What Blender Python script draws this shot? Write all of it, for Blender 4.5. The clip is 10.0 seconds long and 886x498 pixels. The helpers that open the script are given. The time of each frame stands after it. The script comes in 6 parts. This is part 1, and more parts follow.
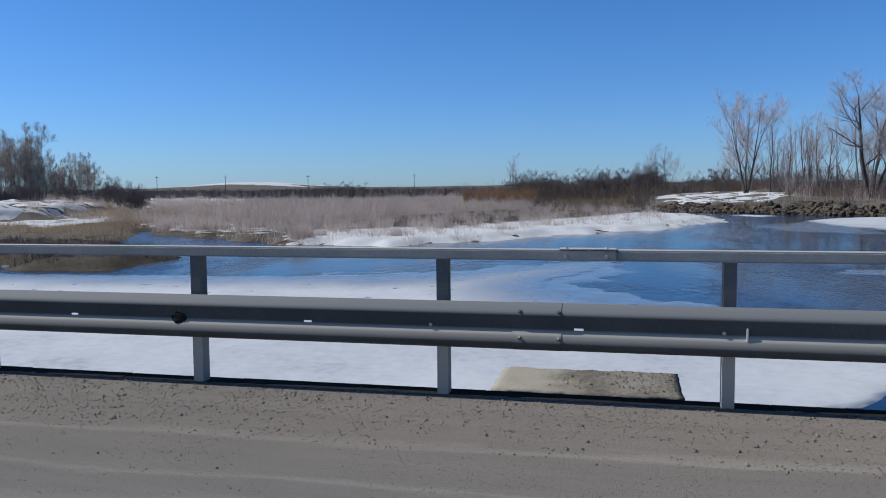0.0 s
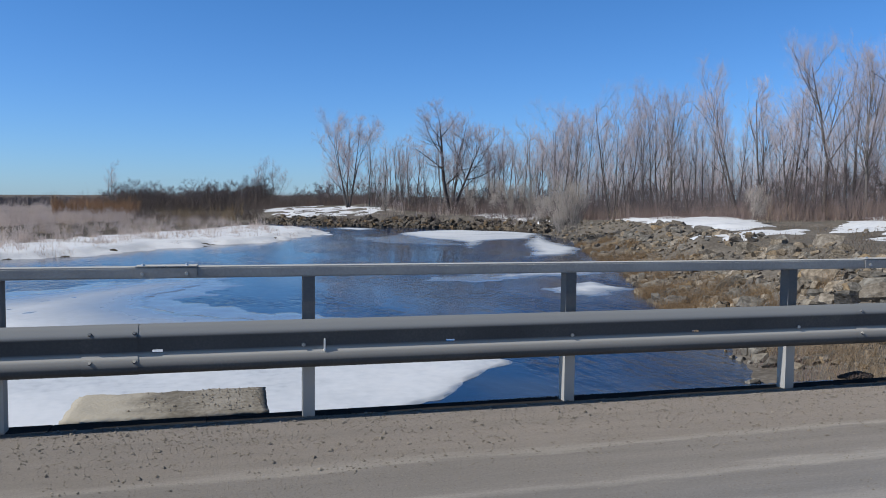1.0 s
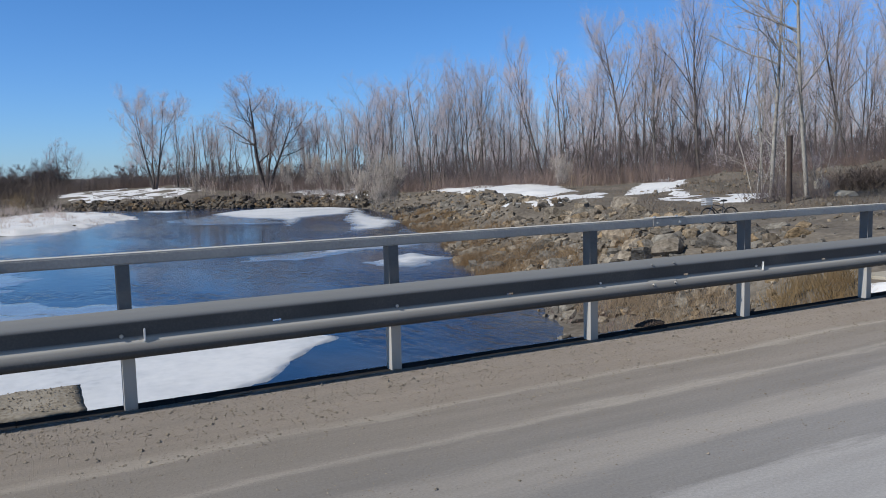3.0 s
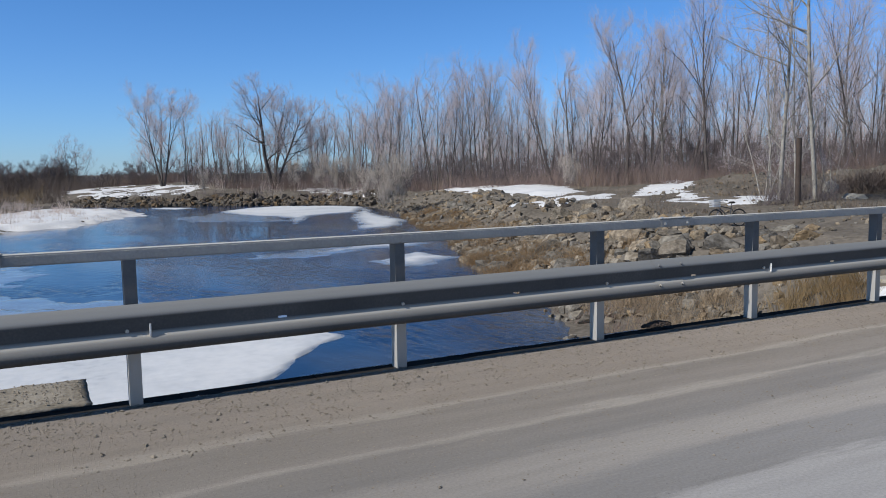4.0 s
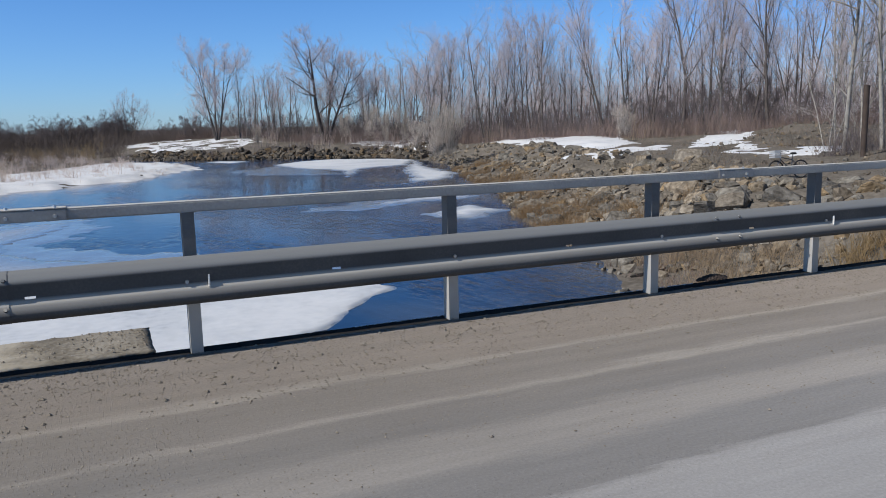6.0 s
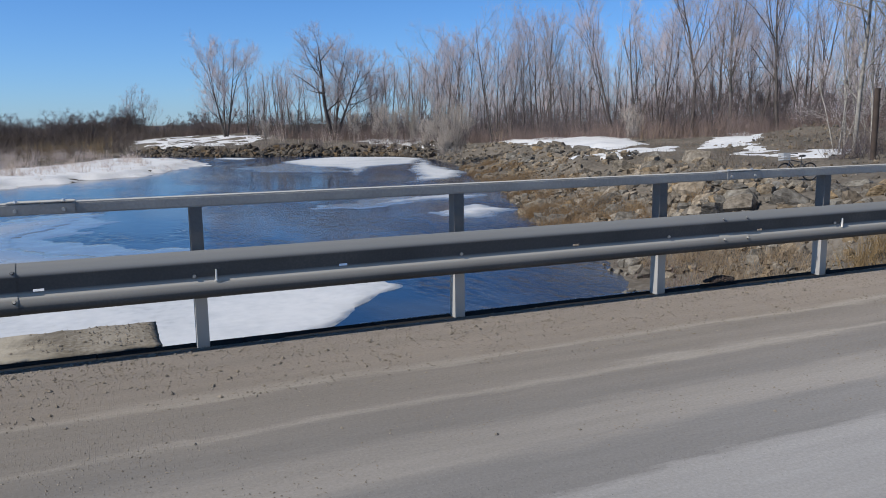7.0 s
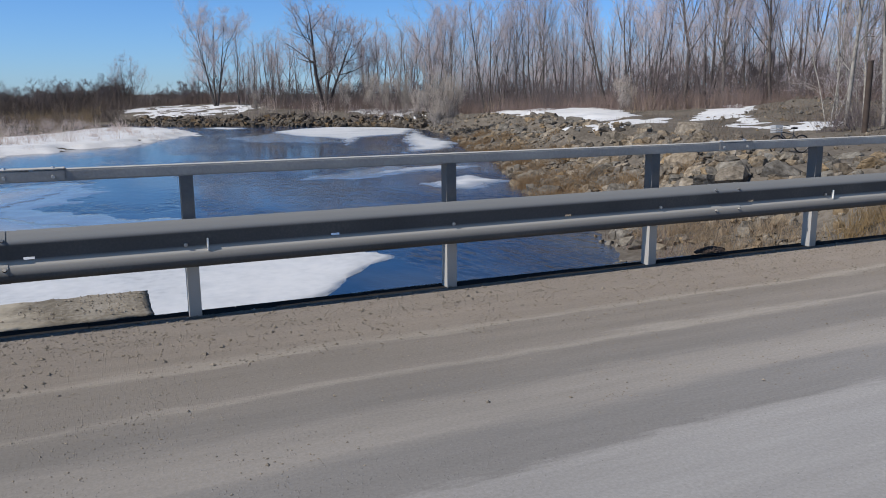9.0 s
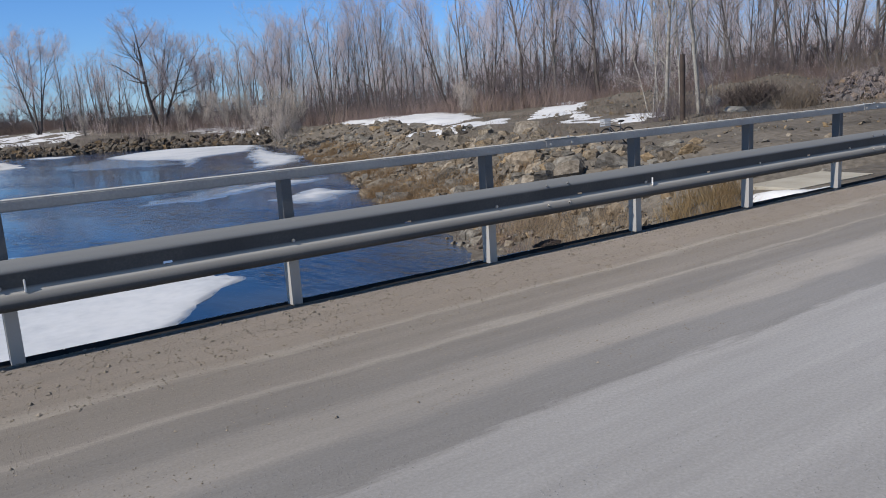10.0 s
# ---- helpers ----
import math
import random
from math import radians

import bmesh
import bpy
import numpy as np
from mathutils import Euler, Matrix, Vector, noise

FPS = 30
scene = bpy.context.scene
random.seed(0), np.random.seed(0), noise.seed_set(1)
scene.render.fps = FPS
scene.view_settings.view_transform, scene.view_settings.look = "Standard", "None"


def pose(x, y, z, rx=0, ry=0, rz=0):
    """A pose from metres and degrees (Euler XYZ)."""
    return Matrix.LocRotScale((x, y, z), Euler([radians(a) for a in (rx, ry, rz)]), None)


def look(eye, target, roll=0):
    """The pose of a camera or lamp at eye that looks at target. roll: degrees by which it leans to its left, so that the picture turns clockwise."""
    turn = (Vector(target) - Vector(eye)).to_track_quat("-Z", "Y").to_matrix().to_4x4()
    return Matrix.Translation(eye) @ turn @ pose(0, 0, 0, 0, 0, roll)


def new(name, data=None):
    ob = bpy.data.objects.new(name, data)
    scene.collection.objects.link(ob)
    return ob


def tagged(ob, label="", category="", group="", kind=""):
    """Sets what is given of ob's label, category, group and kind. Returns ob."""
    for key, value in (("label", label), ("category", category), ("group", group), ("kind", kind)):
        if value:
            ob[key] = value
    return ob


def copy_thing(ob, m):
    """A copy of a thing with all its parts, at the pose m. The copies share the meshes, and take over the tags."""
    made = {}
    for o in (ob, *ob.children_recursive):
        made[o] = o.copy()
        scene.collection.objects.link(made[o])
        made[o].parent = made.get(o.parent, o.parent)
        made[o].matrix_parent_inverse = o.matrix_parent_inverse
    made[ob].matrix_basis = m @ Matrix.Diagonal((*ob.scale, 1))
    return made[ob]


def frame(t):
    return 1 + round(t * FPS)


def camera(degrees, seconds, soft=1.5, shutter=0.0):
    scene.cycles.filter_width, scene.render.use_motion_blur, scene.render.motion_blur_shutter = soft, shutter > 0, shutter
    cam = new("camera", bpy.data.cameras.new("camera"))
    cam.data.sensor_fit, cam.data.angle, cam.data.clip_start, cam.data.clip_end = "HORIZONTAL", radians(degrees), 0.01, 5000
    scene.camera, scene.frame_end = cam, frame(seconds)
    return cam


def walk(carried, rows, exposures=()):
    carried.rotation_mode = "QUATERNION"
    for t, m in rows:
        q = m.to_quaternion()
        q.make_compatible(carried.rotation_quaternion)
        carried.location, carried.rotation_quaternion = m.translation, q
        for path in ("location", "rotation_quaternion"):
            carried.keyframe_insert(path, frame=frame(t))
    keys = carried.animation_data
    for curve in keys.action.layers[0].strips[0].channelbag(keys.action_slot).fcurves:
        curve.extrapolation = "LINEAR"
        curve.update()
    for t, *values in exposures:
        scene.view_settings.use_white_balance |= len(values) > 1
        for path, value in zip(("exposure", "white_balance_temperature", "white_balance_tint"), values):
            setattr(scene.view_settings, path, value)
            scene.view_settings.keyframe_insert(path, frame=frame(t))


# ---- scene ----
cam = camera(58.7, 10.0, soft=0.95)
PATH = [
    (0, (1.004, 0.391, 1.513), (0.554, 2.334, 1.357), -0.5),
    (0.2, (1.040, 0.381, 1.518), (0.820, 2.362, 1.357), -0.1),
    (0.5, (1.095, 0.366, 1.526), (1.172, 2.362, 1.425), 1.1),
    (0.7, (1.136, 0.377, 1.529), (1.386, 2.358, 1.423), 0.3),
    (1, (1.198, 0.393, 1.533), (1.708, 2.322, 1.41), 0.6),
    (1.2, (1.184, 0.394, 1.535), (1.820, 2.287, 1.429), -0.6),
    (1.5, (1.164, 0.395, 1.537), (1.925, 2.241, 1.43), -0.4),
    (1.7, (1.162, 0.391, 1.539), (1.948, 2.227, 1.430), -0.6),
    (2, (1.159, 0.386, 1.543), (1.958, 2.209, 1.351), -3.0),
    (2.2, (1.150, 0.353, 1.545), (2.012, 2.144, 1.328), -2.7),
    (2.5, (1.136, 0.303, 1.547), (2.072, 2.059, 1.347), -1.3),
    (3, (1.145, 0.3, 1.548), (2.075, 2.06, 1.357), -1.5),
    (3.2, (1.147, 0.302, 1.546), (2.072, 2.065, 1.357), -1.4),
    (4.3, (1.156, 0.311, 1.533), (2.070, 2.079, 1.332), -0.9),
    (4.5, (1.158, 0.313, 1.531), (2.066, 2.08, 1.304), -0.8),
    (4.8, (1.154, 0.315, 1.538), (1.975, 2.116, 1.250), -1.6),
    (5, (1.152, 0.316, 1.542), (1.97, 2.115, 1.237), -2.0),
    (5.5, (1.147, 0.316, 1.537), (1.934, 2.125, 1.212), -1.6),
    (5.7, (1.147, 0.315, 1.535), (1.932, 2.127, 1.217), -1.5),
    (6.8, (1.144, 0.311, 1.526), (1.946, 2.119, 1.229), -1.1),
    (7, (1.144, 0.31, 1.524), (1.918, 2.128, 1.214), -0.8),
    (7.5, (1.148, 0.312, 1.52), (1.934, 2.123, 1.199), -0.4),
    (8, (1.15, 0.308, 1.519), (1.926, 2.122, 1.187), -0.8),
    (8.5, (1.153, 0.318, 1.52), (1.946, 2.118, 1.156), -0.9),
    (9, (1.139, 0.31, 1.512), (1.927, 2.109, 1.13), -0.5),
    (9.5, (1.15, 0.318, 1.516), (1.974, 2.103, 1.148), -0.8),
    (9.7, (1.161, 0.294, 1.507), (2.001, 2.076, 1.161), -2.2),
    (9.8, (1.166, 0.282, 1.503), (2.043, 2.047, 1.163), -3.2),
    (9.9, (1.204, 0.266, 1.511), (2.175, 1.978, 1.156), -3.9),
    (10, (1.242, 0.25, 1.52), (2.346, 1.876, 1.147), -3.8),
]
walk(cam, [(t, look(eye, target, roll)) for t, eye, target, roll in PATH],
     [(0, -0.22, 6150, 10), (0.5, -0.14, 6180, 10), (1.0, -0.03, 6320, 10), (2.0, 0.0, 6450, 10), (7.0, 0.0, 6500, 11), (10.0, 0.0, 6560, 12)])

# ---- world and light ----
SUN_AZ, SUN_EL = radians(266.0), radians(43.0)   # where the sun stands, clockwise from +y
world = bpy.data.worlds.new("sky")
scene.world = world
world.use_nodes = True
wn = world.node_tree.nodes
sky = wn.new("ShaderNodeTexSky")
sky.sky_type = "NISHITA"
sky.sun_disc = False
sky.sun_elevation = SUN_EL
sky.sun_rotation = SUN_AZ
sky.altitude = 200
sky.air_density = 1.0
sky.dust_density = 0.2
sky.ozone_density = 2.2
tint = wn.new("ShaderNodeMix")      # clear cold spring air
tint.data_type, tint.blend_type = "RGBA", "MULTIPLY"
tint.inputs[0].default_value = 1.0
way = wn.new("ShaderNodeTexCoord")
upward = wn.new("ShaderNodeSeparateXYZ")
world.node_tree.links.new(way.outputs["Generated"], upward.inputs[0])
air = wn.new("ShaderNodeValToRGB")      # paler and colder towards the horizon
air.color_ramp.elements[0].position, air.color_ramp.elements[0].color = 0.0, (0.60, 0.93, 1.56, 1)
air.color_ramp.elements[1].position, air.color_ramp.elements[1].color = 0.34, (0.42, 0.90, 1.40, 1)
for at, col in ((0.58, (0.36, 0.45, 0.48, 1)), (1.0, (0.29, 0.31, 0.31, 1))):
    high = air.color_ramp.elements.new(at)
    high.color = col
world.node_tree.links.new(upward.outputs[2], air.inputs[0])
world.node_tree.links.new(air.outputs[0], tint.inputs[7])
world.node_tree.links.new(sky.outputs[0], tint.inputs[6])
world.node_tree.links.new(tint.outputs[2], wn["Background"].inputs[0])
wn["Background"].inputs[1].default_value = 0.088
sun_data = bpy.data.lights.new("sun", "SUN")
sun_data.energy = 4.9
sun_data.angle = radians(0.53)
sun_data.color = (0.99, 0.94, 0.86)
sun = new("sun", sun_data)
sun_from = Vector((math.sin(SUN_AZ) * math.cos(SUN_EL), math.cos(SUN_AZ) * math.cos(SUN_EL), math.sin(SUN_EL)))
sun.matrix_world = look(sun_from * 100, (0, 0, 0))


# ---- small builders ----
def part(name, bm, material, parent=None, label="", smooth=False):
    me = bpy.data.meshes.new(name)
    bm.to_mesh(me)
    bm.free()
    return hang(name, me, material, parent, label, smooth)


def hang(name, me, material, parent=None, label="", smooth=False):
    if material is not None and not me.materials:
        me.materials.append(material)
    if smooth:
        me.shade_smooth()
    ob = new(name, me)
    if parent is not None:
        ob.parent = parent
    if label:
        ob["label"] = label
    return ob


def arrays(name, verts, faces):
    """A mesh from numpy arrays, all faces with the same number of corners."""
    verts, faces = np.asarray(verts, float), np.asarray(faces, int)
    me = bpy.data.meshes.new(name)
    k = faces.shape[1]
    me.vertices.add(len(verts))
    me.vertices.foreach_set("co", verts.ravel())
    me.loops.add(faces.size)
    me.loops.foreach_set("vertex_index", faces.ravel())
    me.polygons.add(len(faces))
    me.polygons.foreach_set("loop_start", np.arange(0, faces.size, k))
    me.polygons.foreach_set("loop_total", np.full(len(faces), k))
    me.update(calc_edges=True)
    me.validate()
    me.shade_flat()
    return me


def empty(name, at=(0, 0, 0), **tags):
    ob = new(name)
    ob.location = at
    ob.empty_display_size = 0.2
    return tagged(ob, **tags)


def box(bm, x0, x1, y0, y1, z0, z1, bevel=0.0):
    made = bmesh.ops.create_cube(bm, size=1.0)["verts"]
    bmesh.ops.scale(bm, vec=(x1 - x0, y1 - y0, z1 - z0), verts=made)
    bmesh.ops.translate(bm, vec=((x0 + x1) / 2, (y0 + y1) / 2, (z0 + z1) / 2), verts=made)
    if bevel:
        edges = list({e for v in made for e in v.link_edges})
        bmesh.ops.bevel(bm, geom=edges, offset=bevel, segments=2, affect="EDGES")
    return bm


def rod(bm, a, b, r0, r1=None, sides=8):
    a, b = Vector(a), Vector(b)
    m = Matrix.Translation((a + b) / 2) @ (b - a).to_track_quat("Z", "Y").to_matrix().to_4x4()
    bmesh.ops.create_cone(bm, cap_ends=True, segments=sides, radius1=r0, radius2=r0 if r1 is None else r1, depth=(b - a).length, matrix=m)
    return bm


# ---- materials ----
def material(name, stops, scale=3.0, rough=0.8, metal=0.0, bump=0.3, bump_scale=40.0, spread=0.0, fine=0.35, specular=0.5, depth=0.02, alt=None):
    """Two scales of noise over the given colours; fine relief; spread: how far single pieces differ in brightness."""
    m = bpy.data.materials.new(name)
    m.use_nodes = True
    nt = m.node_tree
    n, l = nt.nodes, nt.links
    shader = n["Principled BSDF"]
    shader.inputs["Roughness"].default_value = rough
    shader.inputs["Metallic"].default_value = metal
    shader.inputs["Specular IOR Level"].default_value = specular
    co = n.new("ShaderNodeTexCoord")
    big, small = n.new("ShaderNodeTexNoise"), n.new("ShaderNodeTexNoise")
    big.inputs["Scale"].default_value, big.inputs["Detail"].default_value = scale, 6
    small.inputs["Scale"].default_value, small.inputs["Detail"].default_value = bump_scale, 4
    for tex in (big, small):
        l.new(co.outputs["Object"], tex.inputs["Vector"])
    mix = n.new("ShaderNodeMath")
    mix.operation = "MULTIPLY_ADD"
    l.new(small.outputs[0], mix.inputs[0])
    mix.inputs[1].default_value = fine
    part_big = n.new("ShaderNodeMath")
    part_big.operation = "MULTIPLY"
    part_big.inputs[1].default_value = 1.0 - fine
    l.new(big.outputs[0], part_big.inputs[0])
    l.new(part_big.outputs[0], mix.inputs[2])
    ramp = n.new("ShaderNodeValToRGB")
    while len(ramp.color_ramp.elements) < len(stops):
        ramp.color_ramp.elements.new(0.5)
    for e, (at, col) in zip(ramp.color_ramp.elements, stops):
        e.position, e.color = at, (*col, 1)
    l.new(mix.outputs[0], ramp.inputs[0])
    out = ramp.outputs[0]
    if alt:
        pick, isle, other = n.new("ShaderNodeObjectInfo"), n.new("ShaderNodeNewGeometry"), n.new("ShaderNodeMix")
        add, wrap = n.new("ShaderNodeMath"), n.new("ShaderNodeMath")
        l.new(pick.outputs["Random"], add.inputs[0])
        l.new(isle.outputs["Random Per Island"], add.inputs[1])
        wrap.operation = "FRACT"
        l.new(add.outputs[0], wrap.inputs[0])
        other.data_type, other.blend_type = "RGBA", "MULTIPLY"
        shade = n.new("ShaderNodeValToRGB")
        while len(shade.color_ramp.elements) < len(alt):
            shade.color_ramp.elements.new(0.5)
        for k, (e, col) in enumerate(zip(shade.color_ramp.elements, alt)):
            e.position, e.color = k / (len(alt) - 1), (*col, 1)
        l.new(wrap.outputs[0], shade.inputs[0])
        other.inputs[0].default_value = 1.0
        l.new(out, other.inputs[6])
        l.new(shade.outputs[0], other.inputs[7])
        out = other.outputs[2]
    if spread:
        info = n.new("ShaderNodeObjectInfo")
        hsv = n.new("ShaderNodeHueSaturation")
        ranged = n.new("ShaderNodeMapRange")
        ranged.inputs[3].default_value, ranged.inputs[4].default_value = 1 - spread, 1 + spread
        l.new(info.outputs["Random"], ranged.inputs[0])
        l.new(ranged.outputs[0], hsv.inputs["Value"])
        l.new(out, hsv.inputs["Color"])
        out = hsv.outputs[0]
    l.new(out, shader.inputs["Base Color"])
    if bump:
        b = n.new("ShaderNodeBump")
        b.inputs["Strength"].default_value, b.inputs["Distance"].default_value = bump, depth
        l.new(mix.outputs[0], b.inputs["Height"])
        l.new(b.outputs[0], shader.inputs["Normal"])
    return m


def node_of(m, kind):
    return [x for x in m.node_tree.nodes if x.bl_idname == kind]


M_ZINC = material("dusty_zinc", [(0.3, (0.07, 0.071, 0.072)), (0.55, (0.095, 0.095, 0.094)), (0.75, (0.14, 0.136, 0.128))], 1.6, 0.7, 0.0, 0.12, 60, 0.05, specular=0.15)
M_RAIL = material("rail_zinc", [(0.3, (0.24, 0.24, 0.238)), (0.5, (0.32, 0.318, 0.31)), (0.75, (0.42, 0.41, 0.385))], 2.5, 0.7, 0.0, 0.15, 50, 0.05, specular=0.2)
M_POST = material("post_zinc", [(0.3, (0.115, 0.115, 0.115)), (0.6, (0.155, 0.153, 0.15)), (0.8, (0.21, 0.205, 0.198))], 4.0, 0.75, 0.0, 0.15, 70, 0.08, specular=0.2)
M_BOLT = material("bolt_steel", [(0.3, (0.35, 0.35, 0.35)), (0.7, (0.55, 0.55, 0.54))], 30, 0.4, 0.7, 0.1, 200)
M_REFLECT = material("reflector", [(0.3, (0.75, 0.74, 0.7)), (0.7, (0.85, 0.84, 0.8))], 20, 0.35, 0.0, 0.05, 90)
M_DARK = material("tarred_steel", [(0.3, (0.015, 0.015, 0.016)), (0.7, (0.035, 0.033, 0.031))], 5, 0.95, 0.0, 0.4, 60, specular=0.05)
M_CONCRETE = material("concrete", [(0.3, (0.27, 0.25, 0.21)), (0.55, (0.36, 0.34, 0.29)), (0.75, (0.45, 0.43, 0.38))], 2.0, 0.9, 0.0, 0.5, 45, 0.05)
M_SLAB = material("dirty_concrete", [(0.32, (0.085, 0.075, 0.058)), (0.46, (0.15, 0.133, 0.105)), (0.56, (0.225, 0.207, 0.175)), (0.75, (0.29, 0.27, 0.235))], 2.2, 0.95, 0, 0.8, 30, 0.0, 0.4)
M_PEBBLE = material("gravel", [(0.3, (0.17, 0.155, 0.13)), (0.6, (0.26, 0.235, 0.20)), (0.8, (0.36, 0.33, 0.29))], 9, 0.9, 0, 0.3, 80, alt=[(0.7, 0.68, 0.66), (1.0, 0.95, 0.88), (0.75, 0.72, 0.68), (1.2, 1.15, 1.1)])
ROCK_TINTS = [(0.55, 0.58, 0.62), (0.92, 0.82, 0.68), (0.74, 0.76, 0.77), (0.38, 0.36, 0.35), (1.1, 1.06, 1.0), (0.95, 0.76, 0.52), (0.5, 0.51, 0.53), (0.85, 0.87, 0.88)]
M_ROCK = material("riprap_stone", [(0.3, (0.065, 0.058, 0.05)), (0.43, (0.16, 0.145, 0.125)), (0.57, (0.27, 0.248, 0.216)), (0.75, (0.41, 0.387, 0.345))], 2.2, 0.9, 0, 1.0, 9, 0.0, 0.5, depth=0.08, alt=ROCK_TINTS, specular=0.12)
M_WET_ROCK = material("dark_bank_stone", [(0.3, (0.055, 0.048, 0.042)), (0.5, (0.13, 0.115, 0.098)), (0.75, (0.24, 0.215, 0.185))], 1.5, 0.9, 0, 1.0, 6, 0.0, 0.5, depth=0.08, alt=ROCK_TINTS, specular=0.12)
M_ORANGE_BRUSH = material("orange_brush", [(0.3, (0.23, 0.125, 0.065)), (0.7, (0.38, 0.23, 0.125))], 0.1, 0.9, 0, 0, 3)
M_EARTH = material("bank_earth", [(0.28, (0.062, 0.052, 0.042)), (0.45, (0.112, 0.101, 0.088)), (0.58, (0.158, 0.142, 0.123)), (0.72, (0.23, 0.207, 0.18))], 0.35, 0.95, 0, 1.0, 5.0, 0.0, 0.5, depth=0.12, specular=0.12)
M_SNOW = material("old_snow", [(0.3, (0.48, 0.505, 0.545)), (0.5, (0.61, 0.63, 0.66)), (0.75, (0.69, 0.70, 0.71))], 0.5, 0.7, 0, 0.4, 4.0, depth=0.06)
M_BARK = material("poplar_bark", [(0.3, (0.09, 0.08, 0.07)), (0.55, (0.18, 0.165, 0.15)), (0.75, (0.28, 0.26, 0.235))], 1.5, 0.95, 0, 0.6, 12, 0.2)
M_PALE_BARK = material("pale_birch_bark", [(0.34, (0.09, 0.08, 0.07)), (0.46, (0.25, 0.235, 0.21)), (0.7, (0.40, 0.38, 0.335))], 3.5, 0.9, 0, 0.5, 9, 0.12)
M_TWIG = material("bare_twigs", [(0.3, (0.41, 0.362, 0.37)), (0.7, (0.595, 0.526, 0.54))], 0.3, 0.9, 0, 0, 5, 0.14)
M_DARK_TWIG = material("dark_twigs", [(0.3, (0.098, 0.08, 0.082)), (0.7, (0.18, 0.15, 0.152))], 0.3, 0.9, 0, 0, 5, 0.2)
M_RED_BRUSH = material("red_willow_shoots", [(0.3, (0.13, 0.092, 0.082)), (0.5, (0.19, 0.14, 0.125)), (0.7, (0.27, 0.21, 0.185))], 0.06, 0.9, 0, 0, 3)
M_REED = material("dry_reeds", [(0.3, (0.46, 0.38, 0.345)), (0.55, (0.62, 0.53, 0.48)), (0.75, (0.72, 0.63, 0.575))], 0.15, 0.85, 0, 0, 4)
M_GRASS = material("dry_grass", [(0.3, (0.22, 0.15, 0.08)), (0.55, (0.34, 0.25, 0.135)), (0.75, (0.45, 0.35, 0.22))], 0.4, 0.85, 0, 0, 4)
M_DARK_BARK = material("dark_willow_bark", [(0.3, (0.05, 0.043, 0.04)), (0.55, (0.095, 0.083, 0.077)), (0.75, (0.15, 0.135, 0.125))], 1.5, 0.95, 0, 0.6, 12, 0.15)
M_DUSK_TWIG = material("dusky_twigs", [(0.3, (0.165, 0.138, 0.138)), (0.7, (0.29, 0.245, 0.24))], 0.3, 0.9, 0, 0, 5, 0.15)
M_BROWN_TWIG = material("brown_twigs", [(0.3, (0.36, 0.315, 0.275)), (0.7, (0.52, 0.46, 0.41))], 0.3, 0.9, 0, 0, 5, 0.25)
M_STRAW = material("straw_reeds", [(0.3, (0.30, 0.225, 0.15)), (0.55, (0.42, 0.33, 0.23)), (0.75, (0.52, 0.42, 0.31))], 0.15, 0.85, 0, 0, 4)
M_GOLD = material("golden_grass", [(0.3, (0.21, 0.135, 0.07)), (0.55, (0.32, 0.22, 0.125)), (0.75, (0.42, 0.315, 0.20))], 0.35, 0.85, 0, 0, 4)
M_FIELD = material("field_grass", [(0.3, (0.17, 0.135, 0.105)), (0.55, (0.25, 0.205, 0.16)), (0.75, (0.34, 0.28, 0.22))], 0.12, 0.9, 0, 0, 4)
M_MUD = material("river_mud", [(0.3, (0.035, 0.028, 0.021)), (0.5, (0.065, 0.054, 0.04)), (0.72, (0.12, 0.098, 0.072))], 0.4, 0.8, 0, 0.8, 5.0, 0.0, 0.5, depth=0.1, specular=0.12)
M_BLUFF = material("bluff_brush", [(0.3, (0.075, 0.058, 0.05)), (0.7, (0.145, 0.115, 0.10))], 0.2, 0.9, 0, 0, 5)
M_PINK_ROCK = material("pinkish_rubble", [(0.3, (0.10, 0.088, 0.086)), (0.5, (0.20, 0.178, 0.172)), (0.75, (0.32, 0.288, 0.28))], 2.0, 0.9, 0, 1.0, 9, 0.0, 0.5, depth=0.08, alt=ROCK_TINTS, specular=0.12)
M_RUST = material("rusty_pipe", [(0.3, (0.035, 0.027, 0.023)), (0.6, (0.07, 0.05, 0.04)), (0.8, (0.11, 0.08, 0.062))], 3, 0.85, 0.1, 0.4, 40)
M_FARWOOD = material("far_wood", [(0.3, (0.11, 0.093, 0.09)), (0.7, (0.21, 0.175, 0.168))], 0.02, 1.0, 0, 0, 0.3)
M_RUBBER = material("black_rubber", [(0.3, (0.012, 0.012, 0.012)), (0.7, (0.03, 0.03, 0.03))], 10, 0.7, 0, 0.1, 90)
M_CHROME = material("worn_metal", [(0.3, (0.18, 0.18, 0.19)), (0.7, (0.3, 0.3, 0.31))], 10, 0.4, 0.6, 0.05, 90)
M_FRAME = material("bicycle_paint", [(0.3, (0.03, 0.032, 0.038)), (0.7, (0.06, 0.065, 0.075))], 5, 0.35, 0, 0.05, 90)
M_BASKET = material("pale_crate", [(0.3, (0.3, 0.32, 0.34)), (0.7, (0.42, 0.43, 0.45))], 5, 0.6, 0, 0.05, 60)


